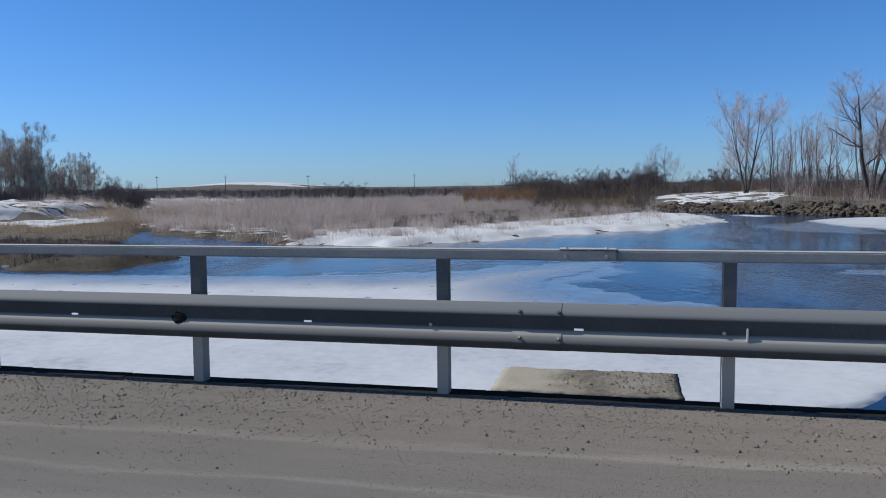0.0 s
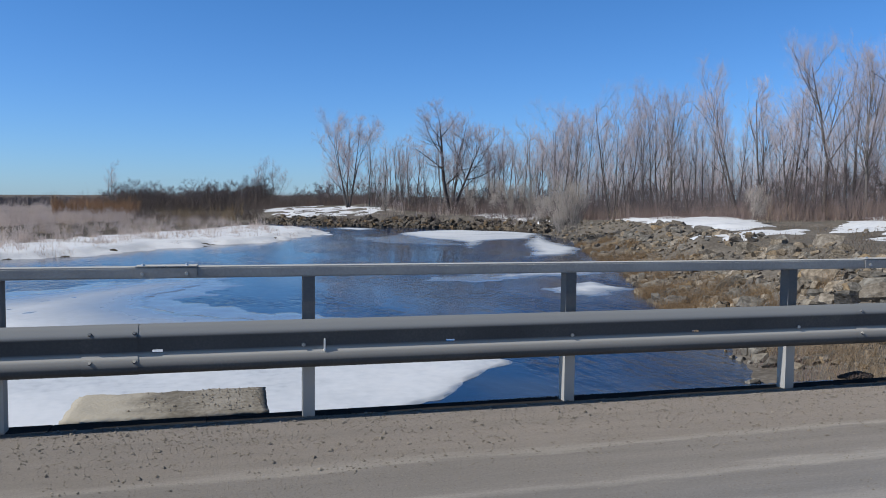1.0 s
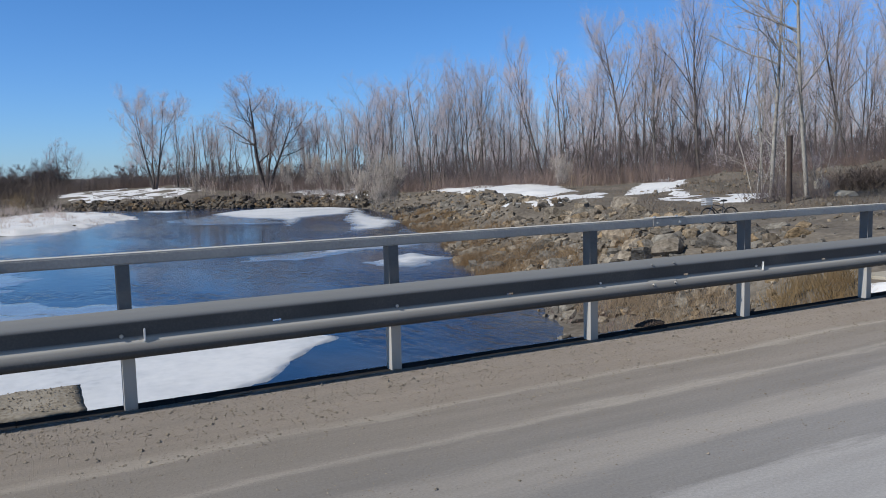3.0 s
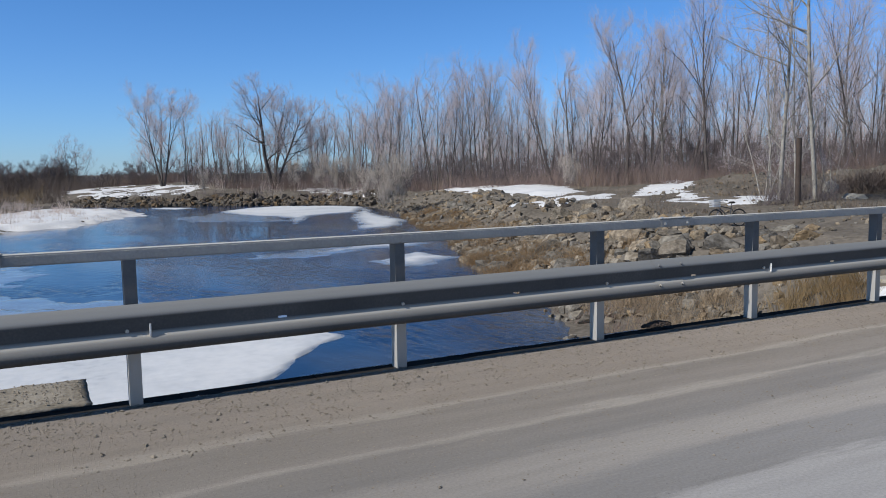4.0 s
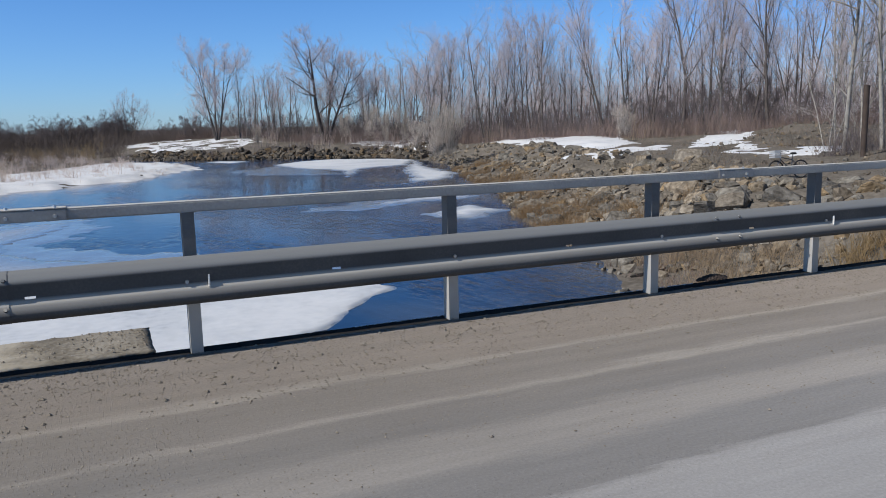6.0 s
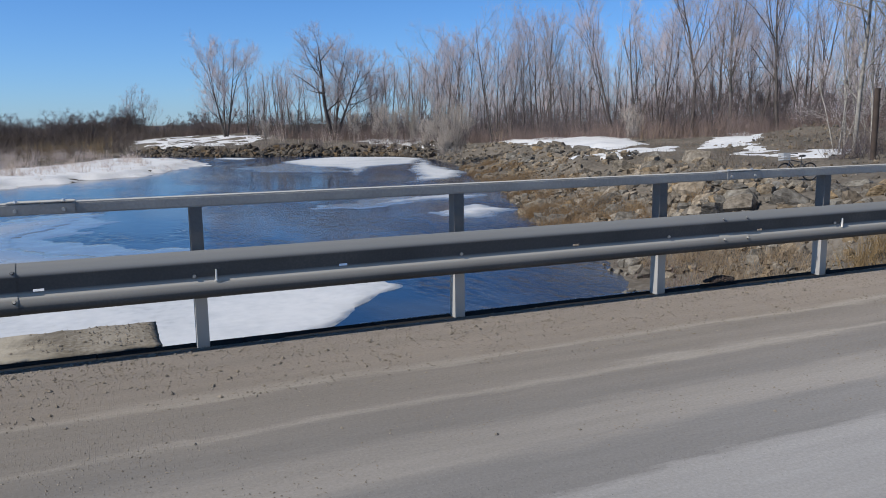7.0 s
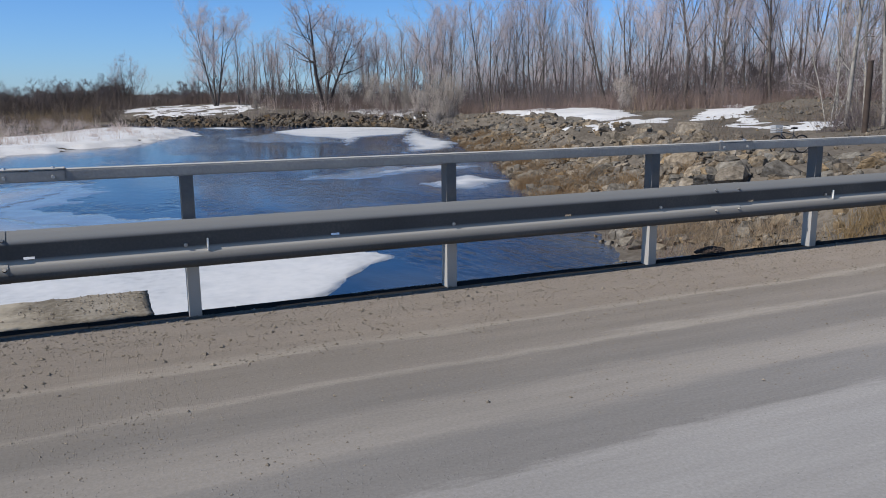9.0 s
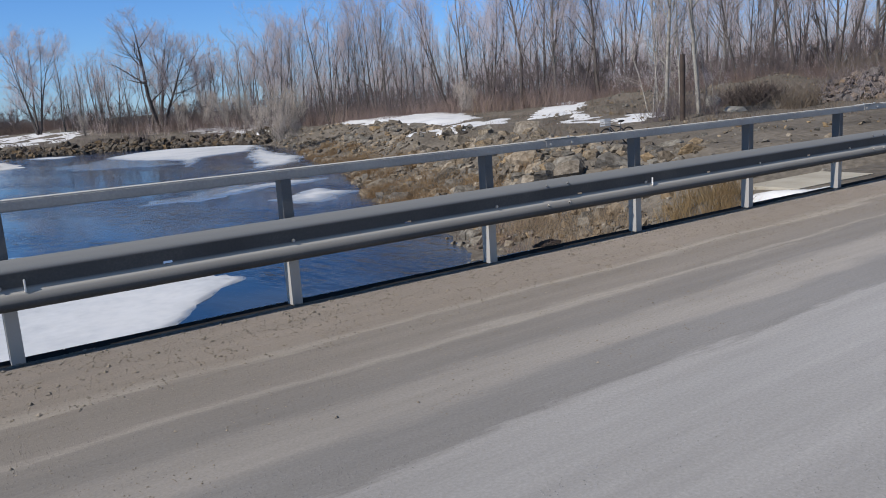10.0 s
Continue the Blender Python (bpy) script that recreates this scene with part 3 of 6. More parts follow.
def grid_mesh(name, X, Y, Z, keep=None):
    ny, nx = X.shape
    idx = np.arange(nx * ny).reshape(ny, nx)
    q = np.stack([idx[:-1, :-1], idx[:-1, 1:], idx[1:, 1:], idx[1:, :-1]], -1).reshape(-1, 4)
    v = np.stack([X.ravel(), Y.ravel(), Z.ravel()], -1)
    used = None
    if keep is not None:
        k = keep.ravel()
        q = q[k[q].any(axis=1)]
        used, inv = np.unique(q, return_inverse=True)
        v, q = v[used], inv.reshape(-1, 4)
    return arrays(name, v, q), used


ground = hang("ground", grid_mesh("ground", X, Y, Z)[0], M_EARTH, smooth=True)
tagged(ground, "brown stony earth banks with sparse dry grass", "ground", kind="structure")

bm = bmesh.new()
bmesh.ops.create_grid(bm, x_segments=1, y_segments=1, size=1)
bmesh.ops.scale(bm, vec=(260, 260, 1), verts=bm.verts)
bmesh.ops.translate(bm, vec=(-60, 60, WATER_Z), verts=bm.verts)
tagged(part("river_water", bm, M_WATER), "calm blue river water, partly frozen over", "water", kind="structure")


# ---- bridge deck and approach road ----
bm = bmesh.new()
box(bm, -70, 160, -6.4, 5.93, -0.55, 0.0, 0.0)
tagged(part("road", bm, M_ROAD), "grey asphalt bridge deck covered with brown dust and grit", "road", kind="structure")
bm = bmesh.new()
box(bm, -70, 14, -6.3, 5.7, -1.3, -0.554)
tagged(part("bridge_girder", bm, M_CONCRETE), "grey concrete girder under the bridge deck", "girder", kind="structure")


# ---- snow and ice ----
def sheet(name, poly, step, base, rise, mat, label, category, wob=0.8, size=7.0, seed=1.0, steep=0.16, dip=0.12, on_ground=False, holes=0.0, smooth_shade=True, fade=(0.6, 0.6)):
    """A thin sheet of snow or ice inside a rough outline; it dips below its support outside the outline."""
    poly = np.array(poly, float)
    (x0, y0), (x1, y1) = poly.min(axis=0) - 3, poly.max(axis=0) + 3
    X, Y = np.meshgrid(np.arange(x0, x1, step), np.arange(y0, y1, step))
    f = outside(poly, X, Y) + wob * wave(X, Y, size, seed) + 0.4 * wob * wave(X, Y, size * 0.27, seed + 3)
    if holes:
        f = np.maximum(f, holes * (wave(X, Y, size * 0.9, seed + 7) - 0.35) * 3)
    under = land(X, Y) if on_ground else base
    Z = under + np.clip(-f * steep, -dip, rise) + np.where(f < 0, 0.015 * wave(X, Y, 2.1, seed), 0)
    me, used = grid_mesh(name, X, Y, Z, f < step * 1.5)
    at = me.attributes.new("thickness", "FLOAT", "POINT")
    at.data.foreach_set("value", np.clip((-f * np.where(Y < 27, *fade)).ravel()[used], 0, 1))
    ob = hang(name, me, mat, smooth=smooth_shade)
    return tagged(ob, label, category)


sheet("ice_sheet", [(-60, 8), (-60, 36), (-32, 36.6), (-19, 37.5), (-9, 39), (-6, 42.5), (-3.5, 45), (0.2, 46), (-0.6, 42), (-2.4, 38), (-2.4, 35), (-1, 32.4), (3, 29.6), (7, 25), (8.8, 21.3), (7, 19.2), (4.6, 16.8), (3.6, 8)],
      0.3, WATER_Z, 0.05, M_ICE, "white snow-covered ice sheet on the river", "ice", 0.22, 6, 2.0, 0.9, fade=(5.0, 0.14))
sheet("ice_sheet", [(22.4, 104.7), (28.1, 113.3), (33.8, 116.5), (40.6, 110.5), (42.5, 104), (36.0, 89.8), (32.0, 87.9), (28.9, 85.7), (25.0, 76.7), (23.3, 73.5), (25.0, 81.5), (25.3, 86.8), (23.4, 89.8), (22.2, 95.6)], 0.4, WATER_Z, 0.07, M_ICE,
      "thin white ice floe along the far bank", "ice", 0.35, 7, 4.0)
sheet("ice_sheet", [(42.5, 104), (35.4, 82.6), (34.4, 75.1), (33.2, 69.8), (29.2, 62.7), (27.0, 62.0), (25.0, 60.9), (24.3, 60.6), (26.8, 66.0), (31.4, 80.3)], 0.35, WATER_Z, 0.07, M_ICE,
      "thin white ice rim beside the stony bank", "ice", 0.45, 5, 5.0)
sheet("ice_sheet", [(15.4, 44.2), (17.2, 46.0), (19.2, 47.5), (21.7, 47.9), (24.0, 46.3), (20.9, 44.8), (19.7, 45.3), (17.9, 44.8), (16.7, 44.2)], 0.2, WATER_Z, 0.06, M_ICE,
      "narrow strip of broken white ice", "ice", 0.22, 3, 6.0)
sheet("ice_sheet", [(16.7, 38.3), (18.3, 39.6), (20.4, 41.3), (21.1, 40.4), (20.8, 38.7), (21.7, 37.5), (19.5, 36.5), (18.1, 34.7), (17.1, 35.7)], 0.2, WATER_Z, 0.10, M_ICE,
      "small snowy ice floe at the stony bank", "ice", 0.3, 3, 7.0)
sheet("ice_sheet", [(16.0, 123.7), (18.9, 127.2), (22.6, 120.7), (19.0, 116.2)], 0.4, WATER_Z, 0.05, M_ICE, "thin strip of ice under the far bank", "ice", 0.3, 4, 48.0)
sheet("ice_sheet", [(-44, 41), (-37, 42.2), (-31.5, 43.0), (-30.2, 41.4), (-35, 39.8), (-44, 39)], 0.3, WATER_Z, 0.06, M_ICE,
      "thin strip of ice along the muddy shoal", "ice", 0.35, 4, 44.0)
# grey rotten ice, awash
for poly, seed in (([(-40, 33), (-22, 36), (-9, 41), (-6, 45), (-2, 47.6), (1.6, 47.2), (1.4, 42), (-0.6, 37.6), (0.2, 34.6), (4.6, 31), (9, 26), (7, 23), (-20, 24)], 45.0),
                   ([(15, 92), (20.5, 99), (29, 110), (24, 84), (25, 77), (20, 80), (16, 84)], 46.0),
                   ([(11.5, 44), (15.5, 47), (19, 48.2), (24, 47), (18, 44), (14, 42.4)], 47.0)):
    sheet("rotten_ice", poly, 0.4, WATER_Z, 0.03, M_ICE, "grey rotten ice awash at the edge of the sheet", "ice", 1.0, 7, seed, 0.05, fade=(0.022, 0.022))
PATCHES = (
    ([(-30, 72), (-27, 60.3), (-17, 56.8), (-10.8, 61.5), (-3.3, 73.6), (4.9, 81.9), (14.2, 103.4), (13.5, 117), (3, 124), (-5, 104), (-15, 84), (-24, 76)], 0.5, 0.13, 1.4, 9, 8.0, 0.0, "patchy old snow on the reedy spit"),
    ([(-56, 84), (-44, 73), (-34, 67), (-29, 70), (-40, 82), (-52, 96), (-60, 94)], 0.6, 0.1, 1.2, 6, 8.5, 0.2, "strip of old snow along the reed edge"),
    ([(56, 112), (51, 92), (44.5, 76), (40.5, 64), (38.6, 55.5), (43, 57), (46, 57), (66, 92), (64, 100), (58, 104)], 0.5, 0.26, 0.8, 7, 9.0, 0.0, "white snow patch behind the stony bank"),
    ([(29.4, 43.3), (30.8, 42.0), (33.4, 41.8), (39.5, 46.6), (41.0, 49), (36.6, 49), (33.4, 47.2)], 0.3, 0.2, 0.5, 4, 9.5, 0.0, "thin snow strip behind the bank crest"),
    ([(38.7, 43.5), (56, 62), (73, 75), (66, 64), (41.5, 41.8)], 0.4, 0.24, 0.6, 6, 10.0, 0.0, "white snow patch beside the dirt track"),
    ([(36.5, 38), (41.5, 41.5), (38, 34.4), (32.5, 27.8), (32, 31)], 0.3, 0.13, 0.5, 5, 10.5, 0.08, "narrow tongue of snow on the track"),
    ([(32, 29), (32.7, 27.6), (39.4, 32), (41.7, 36.4)], 0.3, 0.1, 0.5, 4, 11.0, 0.0, "small snow patch near the birches"),
    ([(8, 158), (7, 182), (14, 186), (22, 174), (29, 160), (29, 151), (25, 143), (15, 146)], 0.6, 0.25, 1.6, 8, 12.0, 0.1, "white snow along the far bank top"),
    ([(41, 134), (49, 141), (56, 131), (46, 109), (44, 118)], 0.6, 0.15, 1.2, 9, 13.0, 0.2, "white snow on the bank below the brush"),
    ([(-79, 90), (-80, 108), (-92, 150), (-125, 170), (-160, 140), (-110, 80)], 1.2, 0.25, 2.0, 14, 14.0, 0.3, "broad old snow bank above the river"),
    ([(-92, 148), (-88, 180), (-120, 235), (-170, 290), (-190, 270), (-110, 165)], 1.5, 0.25, 3.0, 20, 15.0, 0.4, "snow on the reed plain"),
    ([(-60, 74), (-74, 80), (-92, 92), (-100, 112), (-86, 120), (-74, 106), (-63, 92)], 0.7, 0.18, 1.6, 9, 14.5, 0.25, "old snow on the low river shore"),
    ([(12.2, 7.5), (13.6, 6.9), (14.4, 7.3), (13.3, 8.1), (12.5, 8.4)], 0.12, 0.05, 0.15, 2, 16.0, 0.0, "snow patch below the approach road edge"))
for poly, step, rise, wob, size, seed, holes, label in PATCHES:
    sheet("snow_patch", poly, step, 0, rise, M_SNOW, label, "snow", wob, size, seed, 0.1, 0.2 if step < 5 else 3.0, True, holes)

for poly, seed, step, over in ((SHOAL, 41.0, 0.6, 0.1), (SPIT, 43.0, 1.4, 0.02)):
    mid = poly.mean(axis=0)
    sheet("mud_bank", [tuple(p + 3.0 * (p - mid) / np.linalg.norm(p - mid)) for p in poly], step, 0, over, M_MUD, "dark wet mud under the reeds of a shoal", "mud", 0.4, 5, seed, 0.1, 0.15, True)

# long thin streaks of snow on the far hill
hill = random.Random(17)
for k in range(42):
    sx, sy = hill.uniform(-1130, -800), hill.uniform(1790, 1985)
    half, deep = hill.uniform(25, 75), hill.uniform(4, 9)
    sheet("snow_patch", [(sx - half, sy), (sx - 0.4 * half, sy - deep), (sx + half, sy - 0.4 * deep), (sx + 0.5 * half, sy + deep)], 4.0, 0, 0.5, M_SNOW, "thin streak of snow on the far hill", "snow", 4, 30, 20.0 + k, 0.3, 1.5, True)


# ---- guard rail ----
POSTS = [1.7 + 2.0 * k for k in range(-12, 14)]
barrier = empty("guard_rail", (0, 6.0, 0), label="dusty galvanised steel guard rail along the bridge edge", category="guard rail")
X0, X1 = POSTS[0] - 0.4, POSTS[-1] + 0.4


def profile_mesh(name, outline, xs, slots=(), open_rows=()):
    """Sweeps a (y, z) outline along x; the rows given stay open over the slots."""
    k = len(outline)
    v = [(x, y, z) for x in xs for y, z in outline]
    f = []
    for i in range(len(xs) - 1):
        mid = (xs[i] + xs[i + 1]) / 2
        gap = any(a < mid < b for a, b in slots)
        f += [(i * k + j, i * k + (j + 1) % k, (i + 1) * k + (j + 1) % k, (i + 1) * k + j) for j in range(k) if not (gap and j in open_rows)]
    return arrays(name, v, f)


def w_outline(y_back, z0, z1, thick=0.005):
    """The two waves of the beam, as a closed thin section; its front faces -y."""
    # (how far it stands out, height share)
    knots = [(0.015, 0.0), (0.060, 0.04), (0.091, 0.10), (0.099, 0.17), (0.094, 0.26), (0.084, 0.35), (0.070, 0.42), (0.065, 0.46), (0.064, 0.51), (0.080, 0.71), (0.085, 0.77), (0.072, 0.85), (0.032, 0.95), (0.0, 1.0)]
    front = []
    for (d0, u0), (d1, u1) in zip(knots[:-1], knots[1:]):
        for k in range(3):
            front.append((y_back - (d0 + (d1 - d0) * k / 3), z0 + (z1 - z0) * (u0 + (u1 - u0) * k / 3)))
    front.append((y_back, z1))
    ys = [f[0] for f in front]
    soft = [(ys[max(i - 1, 0)] + 2 * ys[i] + ys[min(i + 1, len(ys) - 1)]) / 4 for i in range(len(ys))]
    front = [(a, f[1]) for a, f in zip(soft, front)]
    return front + [(y + thick, z) for y, z in reversed(front)]


BEAM_JOINTS = [0.56 + 5.97 * k for k in range(-4, 6)]
for a, b in zip(BEAM_JOINTS[:-1], BEAM_JOINTS[1:]):
    # each length laps 0.32 m over the next
    slots = [(x + 1.0 - 0.032, x + 1.0 + 0.032) for x in POSTS if a + 0.1 < x + 1.0 < b - 0.4]
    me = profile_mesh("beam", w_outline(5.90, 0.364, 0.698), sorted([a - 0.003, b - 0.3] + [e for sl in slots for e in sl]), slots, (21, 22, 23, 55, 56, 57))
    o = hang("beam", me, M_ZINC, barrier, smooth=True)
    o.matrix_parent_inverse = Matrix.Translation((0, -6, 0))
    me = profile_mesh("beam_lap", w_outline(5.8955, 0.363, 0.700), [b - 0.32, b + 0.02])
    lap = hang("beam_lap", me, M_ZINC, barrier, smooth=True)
    lap.matrix_parent_inverse = Matrix.Translation((0, -6, 0))
    for dx, y, z in ((-0.27, 5.826, 0.646), (0.0, 5.826, 0.646), (-0.27, 5.808, 0.462), (0.0, 5.808, 0.462)):
        bm = bmesh.new()
        rod(bm, (b + dx, y, z), (b + dx, y - 0.012, z + 0.006), 0.014, 0.010, 8)
        part("bolt", bm, M_ZINC, lap)


def at_world(ob):
    ob.matrix_parent_inverse = Matrix.Translation((0, -6, 0))
    return ob


RAIL_JOINTS = [0.75 + 5.85 * k for k in range(-4, 6)]
for a, b in zip(RAIL_JOINTS[:-1], RAIL_JOINTS[1:]):
    bm = bmesh.new()
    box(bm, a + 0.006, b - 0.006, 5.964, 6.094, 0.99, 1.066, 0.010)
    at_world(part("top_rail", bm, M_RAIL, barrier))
    bm = bmesh.new()
    box(bm, b - 0.2, b + 0.2, 5.956, 5.9635, 0.994, 1.062, 0.003)
    box(bm, b - 0.2, b + 0.2, 5.956, 6.098, 1.0665, 1.074, 0.003)
    plate = at_world(part("splice_plate", bm, M_RAIL, barrier))
    for dx in (-0.15, 0.13):
        bm = bmesh.new()
        rod(bm, (b + dx, 5.956, 1.022), (b + dx, 5.941, 1.022), 0.014, 0.011, 6)
        part("bolt", bm, M_BOLT, plate)
        bm = bmesh.new()
        rod(bm, (b + dx, 6.0, 1.074), (b + dx, 6.0, 1.087), 0.014, 0.011, 6)
        part("bolt", bm, M_BOLT, plate)

bm = bmesh.new()
# channel section, its web to the road
for x0, x1, y0, y1 in ((-0.042, 0.042, 5.978, 5.988), (-0.042, -0.034, 5.988, 6.082), (0.034, 0.042, 5.988, 6.082)):
    box(bm, x0, x1, y0, y1, -0.02, 0.989)
post_mesh = bpy.data.meshes.new("post")
bm.to_mesh(post_mesh)
bm.free()
bm = bmesh.new()
box(bm, -0.03, 0.03, 5.906, 5.977, 0.45, 0.50, 0.006)
spacer_mesh = bpy.data.meshes.new("spacer")
bm.to_mesh(spacer_mesh)
bm.free()
bm = bmesh.new()
rod(bm, (0, 5.84, 0.532), (0, 5.818, 0.532), 0.016, 0.012, 6)
bolt_mesh = bpy.data.meshes.new("bolt")
bm.to_mesh(bolt_mesh)
bm.free()
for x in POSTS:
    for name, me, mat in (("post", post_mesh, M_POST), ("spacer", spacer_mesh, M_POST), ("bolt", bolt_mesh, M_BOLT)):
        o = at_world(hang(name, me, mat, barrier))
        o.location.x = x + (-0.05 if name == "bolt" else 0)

# reflectors on some posts
bm = bmesh.new()
box(bm, -0.012, 0.0, 5.812, 5.898, 0.485, 0.572, 0.003)
reflector_mesh = bpy.data.meshes.new("reflector")
bm.to_mesh(reflector_mesh)
bm.free()
for x in (-8.3, 1.8, 7.75, 13.75):
    o = at_world(hang("reflector", reflector_mesh, M_REFLECT, barrier, "small pale reflector tab"))
    o.location.x = x
# a bent, blackened bracket where a reflector has been knocked off
bm = bmesh.new()
bmesh.ops.create_icosphere(bm, subdivisions=2, radius=0.06, matrix=Matrix.Translation((-2.36, 5.845, 0.52)) @ Matrix.Diagonal((1.1, 0.55, 1.1, 1)))
for v in bm.verts:
    v.co += Vector((0.5, 0.3, -0.6)) * 0.05 * noise.noise(v.co * 23) - Vector((0, 0, 0.05)) * max(0, (0.50 - v.co.z) / 0.06)
at_world(part("bent_bracket", bm, M_DARK, barrier, "bent blackened steel bracket"))
# dark steel edge of the deck
bm = bmesh.new()
for i in range(60):
    x = -24 + i
    w = 0.007 * math.sin(i * 2.1)
    box(bm, x, x + 1.0, 5.934, 6.158 + w, -0.3, -0.016 + 0.003 * math.sin(i * 1.7), 0.004)
tagged(part("deck_edge", bm, M_DARK), "dark tarred edging along the bridge deck", "edging", kind="structure")

# concrete slab beyond the edge
bm = bmesh.new()
box(bm, 0.02, 1.43, 6.19, 6.95, -0.32, 0.0, 0.0)
bmesh.ops.subdivide_edges(bm, edges=bm.edges[:], cuts=23, use_grid_fill=True)
for v in bm.verts:
    rim = min(v.co.x - 0.02, 1.43 - v.co.x, v.co.y - 6.19, 6.95 - v.co.y)
    worn = max(0.0, 1 - rim / 0.05)
    v.co.z += 0.010 * noise.noise(v.co * 5) + 0.006 * noise.noise(v.co * 19) - worn * (0.012 + 0.02 * max(0, noise.noise(v.co * 7)))
    v.co.x += worn * 0.02 * noise.noise(v.co * 9 + Vector((7, 0, 0)))
    v.co.y += worn * 0.02 * noise.noise(v.co * 9)
slab = tagged(part("concrete_slab", bm, M_SLAB, smooth=True), "worn dirty concrete slab beside the bridge edge", "slab")
bm = bmesh.new()
box(bm, 0.2, 1.3, 5.75, 6.85, -4.2, -0.33, 0.03)
tagged(part("bridge_pier", bm, M_CONCRETE), "grey concrete bridge pier", "pier", kind="structure")


# ---- places seen from the bridge ----
def polar(az, d):
    """A point at a bearing (degrees, clockwise from +y) and distance from the middle of the bridge rail walk."""
    return 1.15 + d * math.sin(radians(az)), 0.3 + d * math.cos(radians(az))


def height_at(x, y):
    return float(land(np.array([x]), np.array([y]))[0])


# ---- stones ----
def stone_mesh(name, rnd, corners=22, flat=0.75):
    """A broken, sharp-edged stone about 1 m across: the hull of some scattered corners."""
    bm = bmesh.new()
    sx, sy = rnd.uniform(0.8, 1.15), rnd.uniform(0.7, 1.0)
    for _ in range(corners):
        p = Vector((rnd.gauss(0, 1), rnd.gauss(0, 1), rnd.gauss(0, 1)))
        p = p / max(abs(p.x), abs(p.y), abs(p.z)) * 0.35 + p.normalized() * 0.14
        bm.verts.new((p.x * sx * rnd.uniform(0.75, 1.1), p.y * sy * rnd.uniform(0.75, 1.1), p.z * flat * rnd.uniform(0.75, 1.1)))
    hull = bmesh.ops.convex_hull(bm, input=bm.verts[:])
    bmesh.ops.delete(bm, geom=list({v for v in hull["geom_interior"] + hull["geom_unused"] if isinstance(v, bmesh.types.BMVert)}), context="VERTS")
    bmesh.ops.triangulate(bm, faces=bm.faces[:])
    bmesh.ops.recalc_face_normals(bm, faces=bm.faces[:])
    me = bpy.data.meshes.new(name)
    bm.to_mesh(me)
    bm.free()
    return me


rnd = random.Random(4)
STONES = [stone_mesh("rock", rnd, 26, rnd.uniform(0.6, 0.9)) for _ in range(12)]
for me in STONES:
    me.materials.append(M_ROCK)


def along(poly, i0, i1, t):
    """A point of the shoreline between two of its corners, and its outward normal."""
    k = min(int(t), i1 - i0 - 1)
    a, b = Vector(poly[i0 + k]), Vector(poly[i0 + k + 1])
    p = a.lerp(b, t - k)
    e = (b - a).normalized()
    return p, Vector((e.y, -e.x))


def joined_stones(name, spots, parent, mat):
    """Many stones in one mesh."""
    V, F, base = [], [], 0
    cache = []
    for me in STONES_SMALL:
        v = np.zeros(len(me.vertices) * 3)
        me.vertices.foreach_get("co", v)
        f = np.zeros(len(me.polygons) * 3, int)
        me.polygons.foreach_get("vertices", f)
        cache.append((v.reshape(-1, 3), f.reshape(-1, 3)))
    for k, (x, y, z, s, yaw, tilt) in enumerate(spots):
        v, f = cache[k % len(cache)]
        m = np.array((Matrix.Rotation(yaw, 3, "Z") @ Matrix.Rotation(tilt, 3, "X"))) * s
        V.append(v @ m.T + (x, y, z))
        F.append(f + base)
        base += len(v)
    me = arrays(name, np.concatenate(V), np.concatenate(F))
    ob = hang(name, me, mat, parent)
    return tagged(ob, kind="stuff")


STONES_SMALL = [stone_mesh("pebble", rnd, 13, rnd.uniform(0.55, 0.9)) for _ in range(10)]
riprap = empty("riprap", (20, 30, -1.5), label="heap of pale brown and grey riprap boulders on the river bank", category="riprap")
near_spots = []
# the large blocks below the dirt track: bearing, distance, size
for az, d, s in ((43.4, 27.6, 1.7), (45.5, 29.4, 1.6), (47.0, 27.6, 2.0), (47.6, 30.2, 1.0), (41.0, 30.2, 1.4), (42.2, 27.0, 1.4), (44.6, 26.6, 1.2), (48.9, 30.4, 1.5),
                 (49.8, 28.6, 1.3), (50.8, 30.8, 1.7), (46.2, 30.6, 1.2), (40.0, 33.5, 1.5), (38.2, 36.5, 1.6), (36.6, 40.0, 1.5), (43.0, 31.0, 1.1), (41.6, 25.0, 1.1),
                 (45.4, 25.2, 1.0), (39.4, 29.0, 1.2), (52.4, 29.0, 1.0), (34.8, 43.0, 1.7), (32.6, 47.0, 1.6), (38.0, 43.2, 1.9)):
    near_spots.append((1.15 + d * math.sin(radians(az)), 0.3 + d * math.cos(radians(az)), 0.62 * s))
while len(near_spots) < 300:
    t = rnd.uniform(1.2, 7.6)
    p, nrm = along(RIVER, 1, 12, t)
    band = rnd.random()
    d = rnd.uniform(3.5, 9.0) if band < 0.72 else rnd.uniform(0.2, 4.0)
    q = p + nrm * d
    if q.x > 12 and (q.y > 20.5 or q.x > 18.6) and q.y > 16.5 and math.hypot(q.x - 23.5, q.y - 21) > 3.5 and outside(RIVER, np.array([q.x]), np.array([q.y]))[0] > 0.2:
        s = rnd.choice((0.5, 0.6, 0.7, 0.8, 1.0, 1.4)) * rnd.uniform(0.8, 1.15) * (1.0 if d > 5 else 0.85)
        near_spots.append((q.x, q.y, s))
